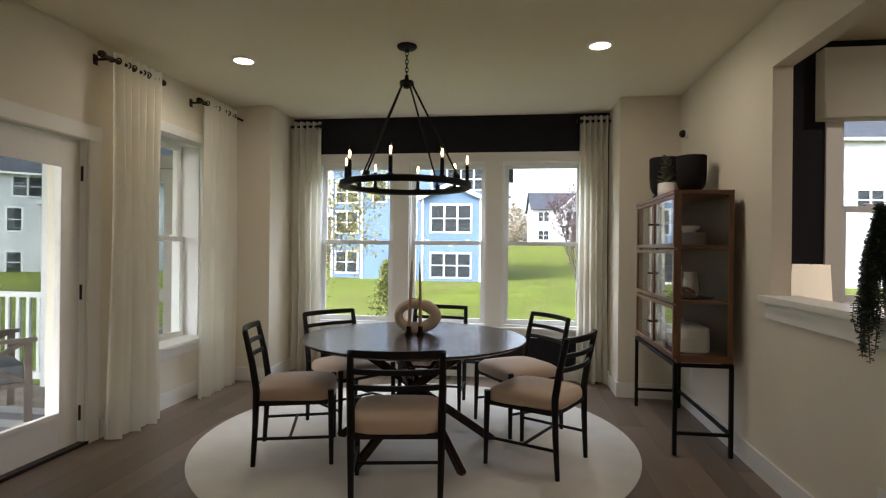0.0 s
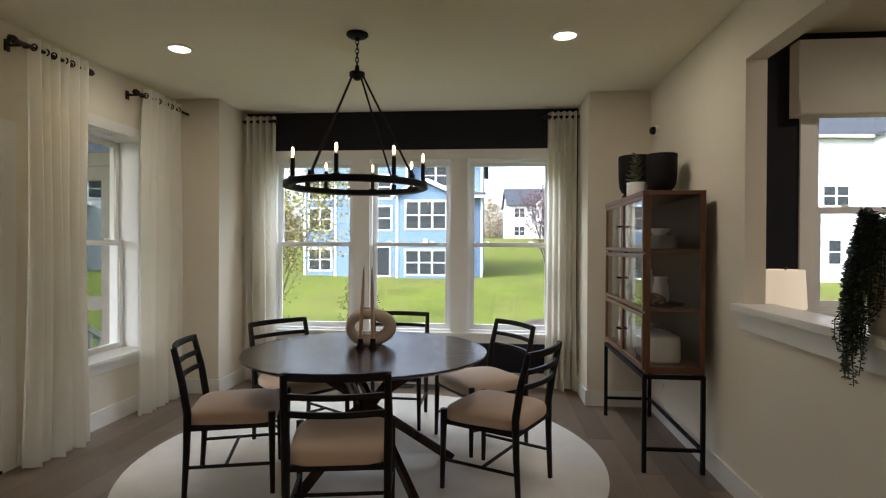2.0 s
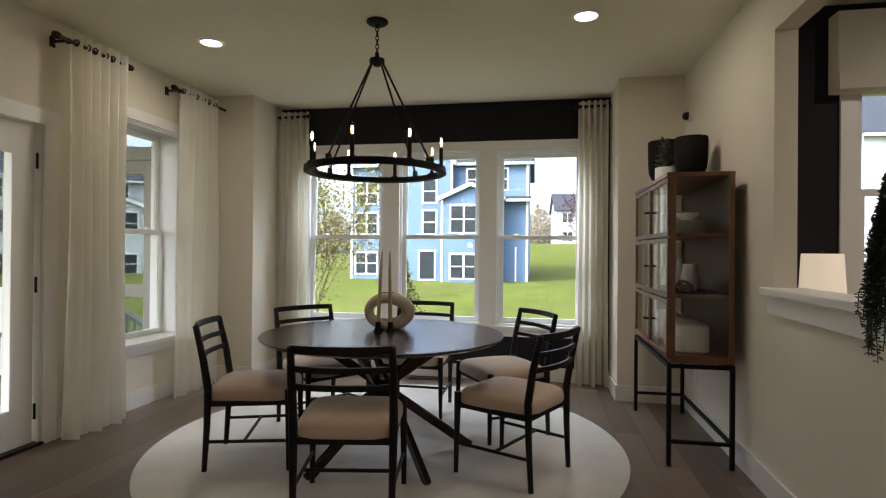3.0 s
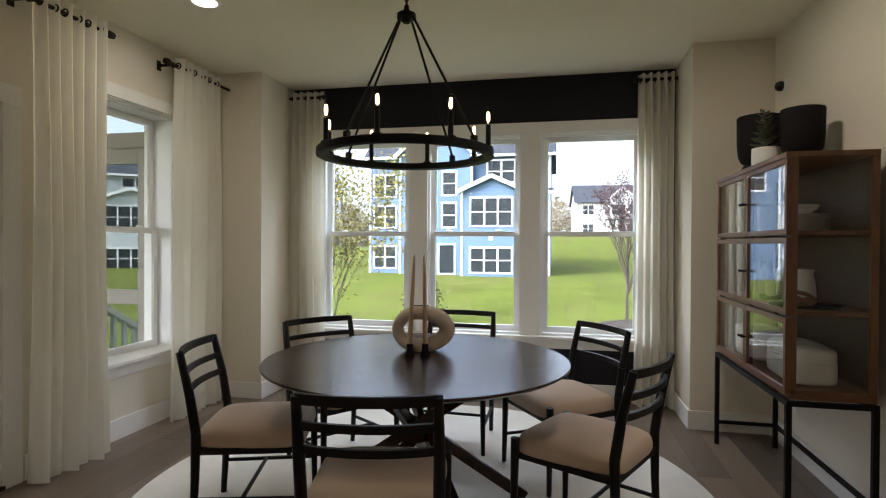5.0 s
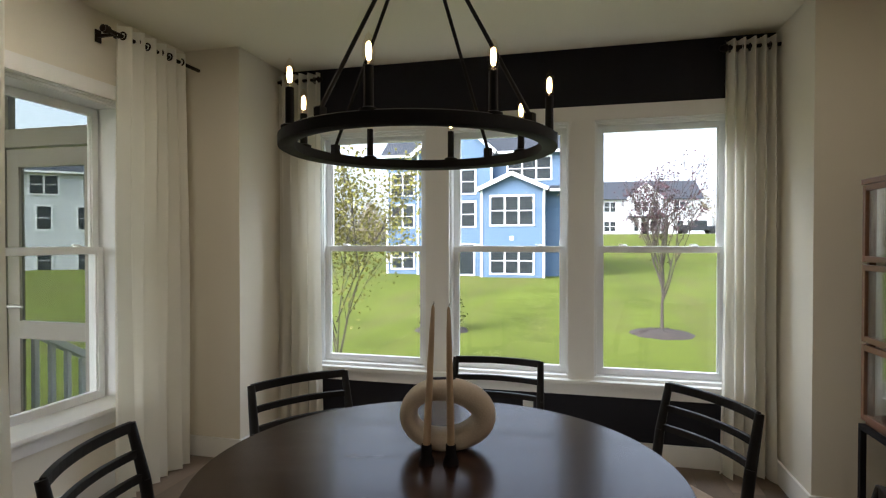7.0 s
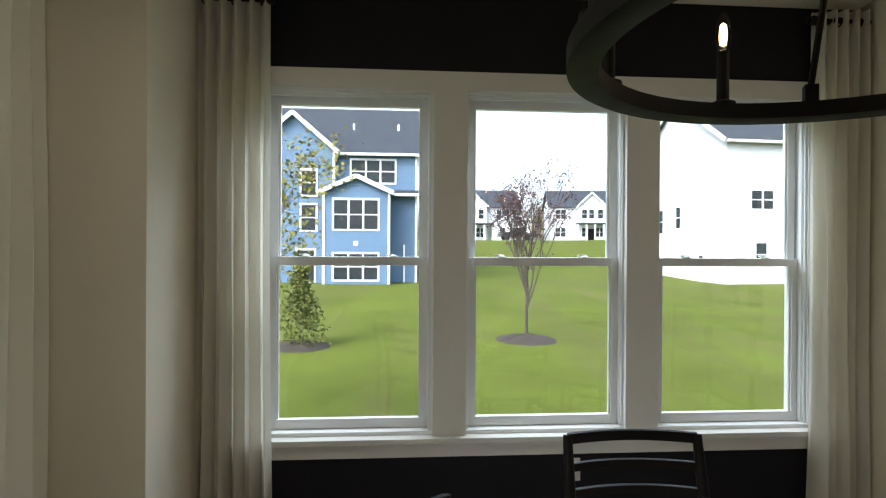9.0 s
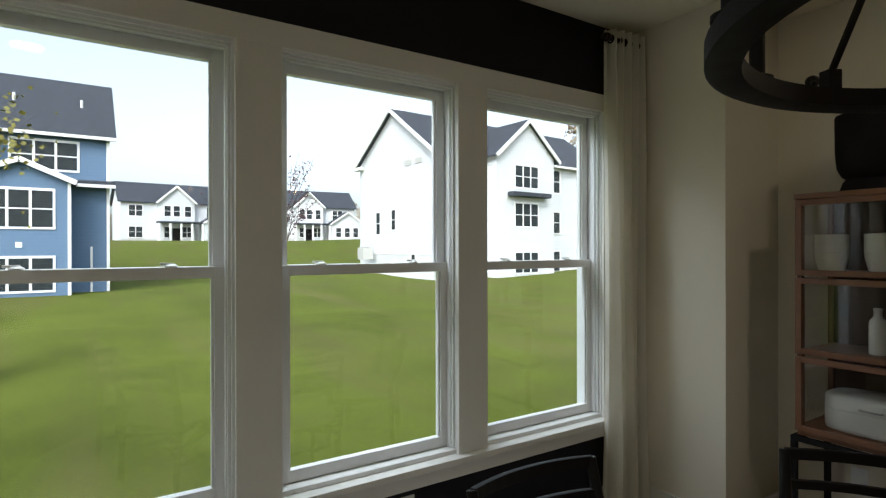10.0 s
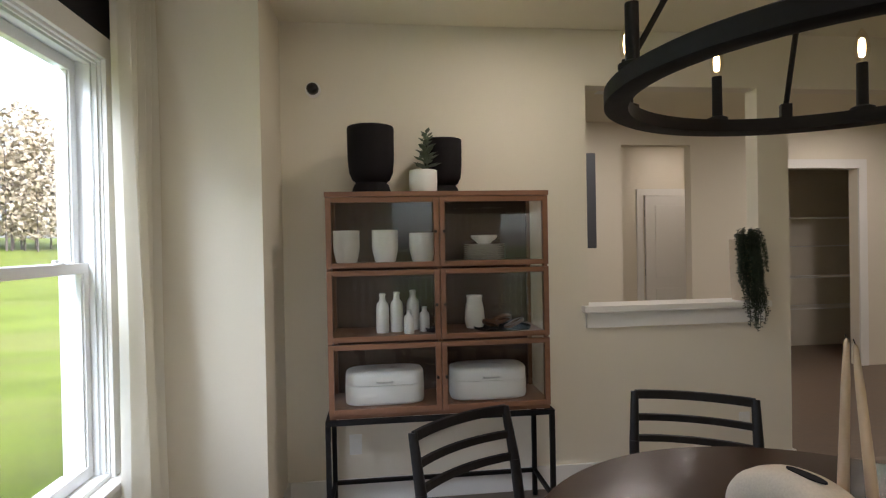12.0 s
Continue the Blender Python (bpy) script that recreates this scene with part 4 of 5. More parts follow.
structure("trim_pantry_casing", B((4.382, 4.4, -0.19, -0.09, 0, 2.34), (4.382, 4.4, -0.09, 0.80, 2.24, 2.34), (4.382, 4.4, 0.80, 0.90, 0, 2.34)), M_TRIM, "white casing round the pantry opening", "trim")
d2 = empty("door_2", "closed white two-panel interior door in the hall", "door", kind="structure")
part("door_leaf", B((5.555, 5.59, 1.02, 1.86, 0.01, 2.05)), M_TRIM, d2)
part("upper_panel", B((5.545, 5.556, 1.15, 1.73, 0.98, 1.92)), M_TRIM, d2, bevel=0.004)
part("lower_panel", B((5.545, 5.556, 1.15, 1.73, 0.22, 0.84)), M_TRIM, d2, bevel=0.004)
for hz in (0.25, 1.05, 1.82):
    part("hinge", R((5.55, 1.872, hz - 0.045), (5.55, 1.872, hz + 0.045), 0.007), M_STEEL, d2)
structure("trim_hall_door", B((5.58, 5.6, 0.93, 1.015, 0, 2.14), (5.58, 5.6, 1.88, 1.965, 0, 2.14), (5.58, 5.6, 1.015, 1.88, 2.055, 2.14)), M_TRIM, "white casing round the hall door", "trim")
for z in (0.55, 0.95, 1.35, 1.72):
    w = empty("wire_shelf", "white wire pantry shelf on the pantry wall", "shelf", pose(5.2, -0.37, z), "pantry shelves")
    part("front_wire", R((0, -1.0, 0), (0, 1.15, 0), 0.004), M_PLASTIC, w)
    part("back_wire", R((0.38, -1.0, 0), (0.38, 1.15, 0), 0.004), M_PLASTIC, w)
    bm = bmesh.new()
    for i in range(40):
        y = -1.0 + 2.15 * i / 39
        bar(bm, (0, y, 0), (0.38, y, 0), 0.002, 0.002, 4)
    part("wire_grid", bm, M_PLASTIC, w)
wc = empty("wall_cabinet", "slate grey wall cabinet in the room beyond", "cabinet", pose(0, 0, 0))
part("body", B((4.09, 4.4, 3.13, 3.63, 1.40, 2.36)), M_WALLCAB, wc)
part("door", B((4.07, 4.089, 3.135, 3.625, 1.405, 2.355)), M_WALLCAB, wc, bevel=0.003)
structure("ceiling_air_vent", B((2.95, 3.30, 3.30, 3.45, H - 0.008, H)), M_TRIM, "white ceiling air vent", "vent", 0.002)
structure("floor_back_rooms", B((2.05, 6.6, -3.5, 6.68, -0.2, 0.0)), M_FLOOR2, "brown wood floor of the rooms beyond", "floor")


# ---------------------------------------------------------------- outdoors
def smooth01(t):
    t = min(max(t, 0.0), 1.0)
    return t * t * (3 - 2 * t)


def ground_z(x, y):
    r = math.hypot(x, y)
    z = -1.12 + 0.42 * smooth01((y - 17) / 18) + 3.2 * smooth01((y - 40 + 0.10 * x) / 42) * smooth01((x + 14) / 12 + 0.2)
    z += 1.6 * smooth01((x - 16) / 60)
    z += 0.06 * noise.noise(Vector((x * 0.13, y * 0.13, 0))) * min(1, r / 20)
    if r > 160:
        z += -0.004 * (r - 160)
    return z


bm = bmesh.new()
xs = [-900, -400, -200, -120] + [-90 + 3.0 * i for i in range(71)] + [160, 220, 400, 900]
ys = [-500, -150, -40, -10, 3.0, 6.72] + [9 + 2.5 * i for i in range(53)] + [180, 260, 420, 900]
gv = [[bm.verts.new((x, y, ground_z(x, y))) for x in xs] for y in ys]
for j in range(len(ys) - 1):
    for i in range(len(xs) - 1):
        bm.faces.new((gv[j][i], gv[j][i + 1], gv[j + 1][i + 1], gv[j + 1][i]))
gr = structure("ground", bm, M_LAWN, "mown yellow-green lawn sloping up to the houses", "lawn")
for p in gr.data.polygons:
    p.use_smooth = True


def house_window(parent, m, w, h, cols=1, muntin=True):
    """Framed sash window unit of several lights; local x along the wall, -y outwards."""
    f = part("window", B((-w / 2 - 0.10, w / 2 + 0.10, -0.05, 0.02, -0.10, 0.0), (-w / 2 - 0.10, w / 2 + 0.10, -0.05, 0.02, h, h + 0.12), (-w / 2 - 0.10, -w / 2, -0.05, 0.02, 0, h), (w / 2, w / 2 + 0.10, -0.05, 0.02, 0, h),
                         *[(-w / 2 + w * i / cols - 0.055, -w / 2 + w * i / cols + 0.055, -0.045, 0.02, 0, h) for i in range(1, cols)],
                         *([(-w / 2, w / 2, -0.035, 0.01, h / 2 - 0.03, h / 2 + 0.03)] if muntin else [])), M_HTRIM, parent)
    f.matrix_local = m
    for i in range(cols):
        a, b = -w / 2 + w * i / cols, -w / 2 + w * (i + 1) / cols
        part("pane", B((a + 0.03, b - 0.03, -0.015, -0.008, 0.02, h - 0.02)), M_HGLASS, f)
    return f


def prism(x0, x1, y0, y1, z0, rise, over, axis, thick=0.14):
    """Gable roof shell; the ridge runs along the axis."""
    bm = bmesh.new()
    if axis == "x":
        a, b, mid = y0 - over, y1 + over, (y0 + y1) / 2
        pr = [(a, z0 - over * rise / ((y1 - y0) / 2)), (mid, z0 + rise), (b, z0 - over * rise / ((y1 - y0) / 2))]
        sec = lambda e: [(e, p, z) for p, z in pr] + [(e, p, z + thick) for p, z in reversed(pr)]
        ends = (x0 - over, x1 + over)
    else:
        a, b, mid = x0 - over, x1 + over, (x0 + x1) / 2
        pr = [(a, z0 - over * rise / ((x1 - x0) / 2)), (mid, z0 + rise), (b, z0 - over * rise / ((x1 - x0) / 2))]
        sec = lambda e: [(p, e, z) for p, z in pr] + [(p, e, z + thick) for p, z in reversed(pr)]
        ends = (y0 - over, y1 + over)
    s0, s1 = [[bm.verts.new(p) for p in sec(e)] for e in ends]
    for i in range(6):
        bm.faces.new((s0[i], s0[(i + 1) % 6], s1[(i + 1) % 6], s1[i]))
    bm.faces.new(s0[::-1])
    bm.faces.new(s1)
    bmesh.ops.recalc_face_normals(bm, faces=bm.faces[:])
    return bm


def gable_block(x0, x1, y0, y1, z0, z1, rise, axis):
    """Walls with gable ends."""
    bm = bmesh.new()
    if axis == "y":
        mid = (x0 + x1) / 2
        sec = lambda e: [(x0, e, z0), (x1, e, z0), (x1, e, z1), (mid, e, z1 + rise), (x0, e, z1)]
        ends = (y0, y1)
    else:
        mid = (y0 + y1) / 2
        sec = lambda e: [(e, y0, z0), (e, y1, z0), (e, y1, z1), (e, mid, z1 + rise), (e, y0, z1)]
        ends = (x0, x1)
    s0, s1 = [[bm.verts.new(p) for p in sec(e)] for e in ends]
    for i in range(5):
        bm.faces.new((s0[i], s0[(i + 1) % 5], s1[(i + 1) % 5], s1[i]))
    bm.faces.new(s0[::-1])
    bm.faces.new(s1)
    bmesh.ops.recalc_face_normals(bm, faces=bm.faces[:])
    return bm


def rake(x0, x1, y, z0, rise, over, parent, depth=0.10):
    """White rake boards on a gable that faces -y."""
    mid = (x0 + x1) / 2
    k = rise / ((x1 - x0) / 2)
    for a, b in (((x0 - over, z0 - over * k), (mid, z0 + rise)), ((x1 + over, z0 - over * k), (mid, z0 + rise))):
        part("rake_board", sweep([(a[0], y, a[1] + 0.02), (b[0], y, b[1] + 0.02)], depth, 0.24, up=(0, 0, 1)), M_HTRIM, parent)


def posts(parent, spots, z0, z1, w=0.14):
    for x, y in spots:
        part("corner_board", B((x - w / 2, x + w / 2, y - w / 2, y + w / 2, z0, z1)), M_HTRIM, parent)


# blue house
h = empty("blue_house", "blue lap-sided house with white trim across the lawn", "house", pose(0, 0, 0))
part("wall", gable_block(-12.3, -0.15, 37.6, 47.0, -1.5, 7.3, 3.6, "x"), M_BLUE, h)
part("roof", prism(-12.3, -0.15, 37.6, 47.0, 7.3, 3.6, 0.35, "x"), M_SHINGLE, h, "dark shingle roof")
part("rear_wing", gable_block(-9.95, -5.10, 36.9, 42.0, -1.5, 7.3, 2.1, "y"), M_BLUE, h)
part("rear_wing_roof", prism(-9.95, -5.10, 36.9, 42.0, 7.3, 2.1, 0.3, "y"), M_SHINGLE, h, "dark shingle roof")
part("bay", gable_block(-5.58, -1.80, 35.95, 37.7, -1.5, 4.72, 0.85, "y"), M_BLUE, h)
part("bay_roof", prism(-5.58, -1.80, 35.95, 37.55, 4.72, 0.85, 0.28, "y"), M_SHINGLE, h, "dark shingle roof")
rake(-9.95, -5.10, 36.56, 7.3, 2.1, 0.3, h)
rake(-5.58, -1.80, 35.63, 4.72, 0.85, 0.28, h)
posts(h, ((-5.58, 35.97), (-1.80, 35.97), (-5.12, 36.92), (-9.93, 36.92), (-0.17, 37.62), (-12.28, 37.62)), -0.8, 4.6)
posts(h, ((-5.12, 36.92), (-9.93, 36.92), (-0.17, 37.62), (-12.28, 37.62)), 4.6, 7.15)
part("gutter", B((-5.0, 0.25, 37.16, 37.30, 7.02, 7.18)), M_HTRIM, h)
part("gutter", B((-12.6, -10.2, 37.16, 37.30, 7.02, 7.18)), M_HTRIM, h)
part("pent_roof", B((-1.55, 0.12, 36.9, 37.62, 4.62, 4.92)), M_SHINGLE, h, bevel=0.1)
part("pent_fascia", B((-1.55, 0.14, 36.86, 36.90, 4.56, 4.72)), M_HTRIM, h)
house_window(h, pose(-3.72, 35.95, 2.50), 2.55, 1.70, 3)
house_window(h, pose(-3.72, 35.95, -0.45), 2.55, 1.50, 3)
house_window(h, pose(-2.82, 37.6, 5.42), 2.65, 1.35, 3)
house_window(h, pose(-6.6, 36.9, 4.55), 0.85, 1.45)
house_window(h, pose(-6.6, 36.9, 2.45), 0.85, 1.50)
house_window(h, pose(-6.75, 36.9, -0.60), 1.0, 1.85, 1, False)
house_window(h, pose(-8.7, 36.9, 4.55), 0.85, 1.45)
for z in (4.55, 2.45, -0.3):
    house_window(h, pose(-11.2, 37.6, z), 1.5, 1.40, 2)
part("wall_vent", B((-3.85, -3.60, 35.90, 35.95, 1.55, 1.80)), M_HTRIM, h)
for x in (-4.2, -1.3):
    part("roof_pipe", R((x, 39.8, 8.9), (x, 39.8, 9.5), 0.07), M_HTRIM, h)
part("basement_door_post", B((-0.95, -0.85, 37.5, 37.62, -0.8, 1.6)), M_HTRIM, h)

# white house, set at an angle
wm = pose(18.85, 36.0, 0, 0, 0, 3.5)
h = empty("white_house", "large white lap-sided house with a dark shingle roof", "house", wm)
part("wall", gable_block(0, 19.0, 0.0, 10.6, -1.6, 8.35, 3.6, "x"), M_WHITE, h)
part("roof", prism(0, 19.0, 0.0, 10.6, 8.35, 3.6, 0.40, "x"), M_SHINGLE, h, "dark shingle roof")
part("rear_wing", gable_block(4.6, 10.6, -1.3, 5.0, -1.6, 8.35, 2.6, "y"), M_WHITE, h)
part("rear_wing_roof", prism(4.6, 10.6, -1.3, 5.0, 8.35, 2.6, 0.35, "y"), M_SHINGLE, h, "dark shingle roof")
rake(4.6, 10.6, -1.68, 8.35, 2.6, 0.35, h)
part("gutter", B((-0.3, 4.3, -0.52, -0.40, 7.98, 8.14)), M_HTRIM, h)
part("gutter", B((10.9, 19.4, -0.52, -0.40, 7.98, 8.14)), M_HTRIM, h)
for a, b in (((-0.4, 8.07), (5.3, 11.95)), ((11.0, 8.07), (5.3, 11.95))):
    part("rake_board", sweep([(-0.42, a[0], a[1] + 0.03), (-0.42, b[0], b[1] + 0.03)], 0.10, 0.26), M_HTRIM, h)
part("eave_return", B((-0.42, 0.02, 9.9, 11.05, 7.95, 8.2)), M_HTRIM, h)
part("pent_roof", B((5.6, 9.6, -2.0, -1.3, 5.25, 5.6)), M_SHINGLE, h, bevel=0.12)
for x, z, w, hh, c in ((7.6, 6.0, 2.4, 1.6, 3), (7.6, 3.1, 2.4, 1.7, 3), (7.6, -0.35, 2.4, 1.5, 3)):
    house_window(h, pose(x, -1.3, z), w, hh, c)
for x, z, w, hh, c in ((2.4, 3.95, 1.5, 1.15, 2), (2.35, 0.4, 0.75, 1.45, 1), (12.3, 6.0, 0.9, 1.8, 1), (12.3, 2.7, 0.9, 1.7, 1), (12.3, -0.4, 0.9, 1.6, 1), (18.4, 6.0, 0.9, 1.4, 1), (18.4, 3.2, 0.9, 1.4, 1), (16.6, -0.4, 2.6, 1.5, 3)):
    house_window(h, pose(x, 0, z), w, hh, c)
for y, z, w, hh in ((7.6, 2.6, 0.6, 1.7), (5.3, 2.9, 0.6, 1.5), (2.6, 0.6, 0.5, 0.5)):
    house_window(h, pose(0, y, z, 0, 0, -90), w, hh, 1, hh > 0.8)
part("belt_board", B((-0.04, 0, 0.0, 10.6, 1.02, 1.14)), M_HTRIM, h)
for y in (3.3, 1.9):
    part("gable_vent", B((-0.05, 0, y - 0.45, y + 0.45, 7.55, 7.95)), M_CONCRETE, h)
ac = empty("air_conditioner", "grey outdoor air-conditioning unit beside the white house", "air conditioner", wm @ pose(-0.9, 8.1, 0.0))
part("case", B((-0.45, 0.45, -0.45, 0.45, 0.6, 1.55)), M_CONCRETE, ac, bevel=0.04)
part("grille", lathe(((0, 1.56), (0.35, 1.56), (0.36, 1.58), (0, 1.60)), 16), M_BLACKPOT, ac)


def far_house(x, y, deg, w, label):
    """Two-storey white house with porch, garage gable and a centre gable; local -y is its front."""
    z = ground_z(x, y) - 0.3
    f = empty("far_house", label, "house", pose(x, y, z, 0, 0, deg))
    part("wall", gable_block(-w / 2, w / 2, 0, 9, 0, 6.0, 2.9, "x"), M_WHITE, f)
    part("roof", prism(-w / 2, w / 2, 0, 9, 6.0, 2.9, 0.4, "x"), M_SHINGLE, f, "dark shingle roof")
    part("centre_gable", gable_block(-w * 0.2, w * 0.12, -0.8, 4, 0, 6.0, 2.2, "y"), M_WHITE, f)
    part("centre_gable_roof", prism(-w * 0.2, w * 0.12, -0.8, 4, 6.0, 2.2, 0.3, "y"), M_SHINGLE, f)
    rake(-w * 0.2, w * 0.12, -1.15, 6.0, 2.2, 0.3, f, 0.12)
    part("garage", gable_block(w * 0.18, w / 2 + 0.8, -3.0, 3, 0, 3.1, 1.9, "y"), M_WHITE, f)
    part("garage_roof", prism(w * 0.18, w / 2 + 0.8, -3.0, 3, 3.1, 1.9, 0.3, "y"), M_SHINGLE, f)
    rake(w * 0.18, w / 2 + 0.8, -3.35, 3.1, 1.9, 0.3, f, 0.12)
    part("porch_roof", B((-w * 0.22, w * 0.18, -2.4, -0.8, 2.9, 3.15)), M_SHINGLE, f, bevel=0.08)
    for i in range(5):
        px = -w * 0.21 + i * w * 0.095
        part("porch_column", B((px - 0.12, px + 0.12, -2.35, -2.1, 0, 2.9)), M_HTRIM, f)
    for px, pz, cols, yy in ((-w * 0.38, 3.9, 2, 0), (-w * 0.38, 0.9, 2, 0), (-w * 0.12, 3.9, 1, -0.8), (-w * 0.04, 3.9, 1, -0.8), (w * 0.06, 3.9, 1, -0.8), (-w * 0.12, 0.9, 1, -0.8), (w * 0.05, 0.9, 2, -0.8), (w * 0.26, 0.9, 1, -3), (w * 0.36, 0.9, 1, -3), (w * 0.46, 0.9, 1, -3), (w * 0.3, 3.9, 2, 0)):
        house_window(f, pose(px, yy, pz), 0.85 * cols, 1.5, cols)
    part("front_door", B((-w * 0.045 - 0.5, -w * 0.045 + 0.5, -0.88, -0.8, 0, 2.2)), M_BLACKPOT, f)
    part("stone_base", B((-w / 2 - 0.03, w / 2 + 0.03, -0.05, 0.0, 0, 0.7)), M_CONCRETE, f)
    return f


far_house(10.6, 92.0, 4, 15.0, "white two-storey house with a porch on the rise")
far_house(30.8, 93.0, -8, 14.5, "white two-storey house with gables far up the rise")

# pale house seen past the porch
h = empty("pale_house", "pale grey two-storey house with a gabled bay", "house", pose(-33.2, 39.7, 0, 0, 0, 38))
part("wall", gable_block(-9, 9, 0, 10, -2.2, 6.9, 3.4, "x"), M_PALE, h)
part("roof", prism(-9, 9, 0, 10, 6.9, 3.4, 0.4, "x"), M_SHINGLE, h, "dark shingle roof")
part("bay", gable_block(-2.6, 2.6, -1.6, 0.2, -2.2, 4.5, 1.0, "y"), M_PALE, h)
part("bay_roof", prism(-2.6, 2.6, -1.6, 0.0, 4.5, 1.0, 0.3, "y"), M_SHINGLE, h)
rake(-2.6, 2.6, -1.95, 4.5, 1.0, 0.3, h)
part("gutter", B((-9.3, 9.3, -0.52, -0.40, 6.6, 6.75)), M_HTRIM, h)
for z, hh in ((2.4, 1.7), (-0.7, 1.5)):
    house_window(h, pose(0, -1.6, z), 3.6, hh, 4)
    for x in (-7.0, -4.4, 4.8, 7.2):
        house_window(h, pose(x, 0, z), 0.9, hh)
for x in (-7.0, -3.6, 0.2, 3.6, 7.0):
    house_window(h, pose(x, 0, 5.05), 1.8, 1.4, 2)
house_window(h, pose(9, 4.0, 2.4, 0, 0, 90), 0.8, 1.5)
house_window(h, pose(9, 4.0, -0.5, 0, 0, 90), 0.8, 0.5, 1, False)
bh = empty("brick_house", "brick house with white windows behind the young tree", "house", pose(-17.5, 62, -1.0))
part("wall", gable_block(-3.5, 3.5, 0, 9, -1, 6.0, 3.0, "y"), M_BRICK, bh)
part("roof", prism(-3.5, 3.5, 0, 9, 6.0, 3.0, 0.4, "y"), M_SHINGLE, bh)
rake(-3.5, 3.5, -0.45, 6.0, 3.0, 0.4, bh)
for x in (-1.6, 1.6):
    for z in (1.0, 4.0):
        house_window(bh, pose(x, 0, z), 1.5, 1.5, 2)


# ---------------------------------------------------------------- trees
def foliage(spots, size, seed, flat=0.5):
    """Many small leaves, each a folded quad, at the given spots."""
    rnd = random.Random(seed)
    vs, fs = [], []
    for c in spots:
        s = size * rnd.uniform(0.6, 1.3)
        a = Vector((rnd.gauss(0, 1), rnd.gauss(0, 1), rnd.gauss(0, flat))).normalized() * s
        b = a.cross(Vector((rnd.gauss(0, 1), rnd.gauss(0, 1), rnd.gauss(0, 1)))).normalized() * s * 0.45
        c = Vector(c)
        k = len(vs)
        vs += [c, c + a * 0.5 + b, c + a, c + a * 0.5 - b]
        fs.append((k, k + 1, k + 2, k + 3))
    me = bpy.data.meshes.new("leaves")
    me.from_pydata([tuple(v) for v in vs], [], fs)
    return me


def limbs(base, height, spread, n, seed, first=0.25, r0=0.05, up=0.75):
    """Trunk and branching limbs; returns the bmesh and the twig ends."""
    rnd = random.Random(seed)
    bm = bmesh.new()
    tips = []

    def grow(p, d, L, r, depth):
        q = p
        for i in range(3):
            d = (d + Vector((rnd.gauss(0, 0.10), rnd.gauss(0, 0.10), 0.05 * up))).normalized()
            e = q + d * L / 3
            bar(bm, q, e, r * (1 - 0.2 * i), r * (1 - 0.2 * (i + 1)), 6 if r > 0.012 else 4, False)
            if depth <= 2:
                tips.extend([q + (e - q) * rnd.random() for _ in range(2)])
            q = e
        if depth > 0:
            for _ in range(3 if depth > 1 else 3):
                a = rnd.uniform(0, 6.28)
                nd = (d * up + Vector((math.cos(a), math.sin(a), 0.25)) * spread).normalized()
                grow(q - d * rnd.uniform(0, L * 0.5), nd, L * rnd.uniform(0.55, 0.8), r * 0.62, depth - 1)
    b = Vector(base)
    top = b + Vector((0, 0, height * first))
    bar(bm, b, top, r0, r0 * 0.8, 10)
    for i in range(n):
        a = 6.28 * i / n + rnd.uniform(-0.3, 0.3)
        grow(top + Vector((0, 0, height * 0.25 * i / n)), Vector((math.cos(a) * spread, math.sin(a) * spread, 1)).normalized(), height * 0.36, r0 * 0.55, 3)
    grow(top, Vector((0, 0, 1)), height * 0.40, r0 * 0.7, 3)
    return bm, tips


def leafy(parent, spots, size, mat, seed, label):
    me = foliage(spots, size, seed)
    me.materials.append(mat)
    o = new("crown", me)
    o.parent = parent
    tagged(o, label, kind="stuff")
    return o


def mulch(x, y, r, label):
    rnd = random.Random(int(x * 100))
    bm = lathe(((0, 0.16), (r * 0.25, 0.15), (r * 0.7, 0.08), (r, -0.05)), 28)
    for v in bm.verts:
        v.co += Vector((rnd.gauss(0, 0.03), rnd.gauss(0, 0.03), rnd.gauss(0, 0.012)))
    o = part("mulch_bed", bm, M_MULCH, smooth=True)
    o.location = (x, y, ground_z(x, y))
    return tagged(o, label, "mulch bed")


def jitter(tips, n, s, seed):
    rnd = random.Random(seed)
    return [rnd.choice(tips) + Vector((rnd.gauss(0, s), rnd.gauss(0, s), rnd.gauss(0, s))) for _ in range(n)]


tx, ty = 2.47, 18.75
tz = ground_z(tx, ty)
t = empty("young_tree", "young bare-branched tree with a few dull red leaves", "tree", pose(tx, ty, tz))
bm, tips = limbs((0, 0, 0), 4.4, 0.40, 8, 21, 0.20, 0.05, 1.0)
part("trunk", bm, M_BARK, t)
leafy(t, jitter([p for p in tips if p.z > 1.6], 2200, 0.07, 5), 0.06, M_RLEAF, 6, "sparse dull red leaves")
mulch(tx, ty, 0.95, "round brown mulch bed under the young tree")

lx, ly = -3.55, 10.8
lz = ground_z(lx, ly)
t = empty("yellow_tree", "slender tree with thinning yellow-green leaves near the window", "tree", pose(lx, ly, lz))
bm, tips = limbs((0, 0, 0), 4.4, 0.38, 6, 33, 0.08, 0.022, 0.9)
part("trunk", bm, M_BARK, t)
leafy(t, jitter(tips, 8000, 0.17, 8), 0.052, M_YLEAF, 9, "thinning yellow-green leaves")
mulch(lx, ly, 0.8, "mulch bed under the yellow tree")

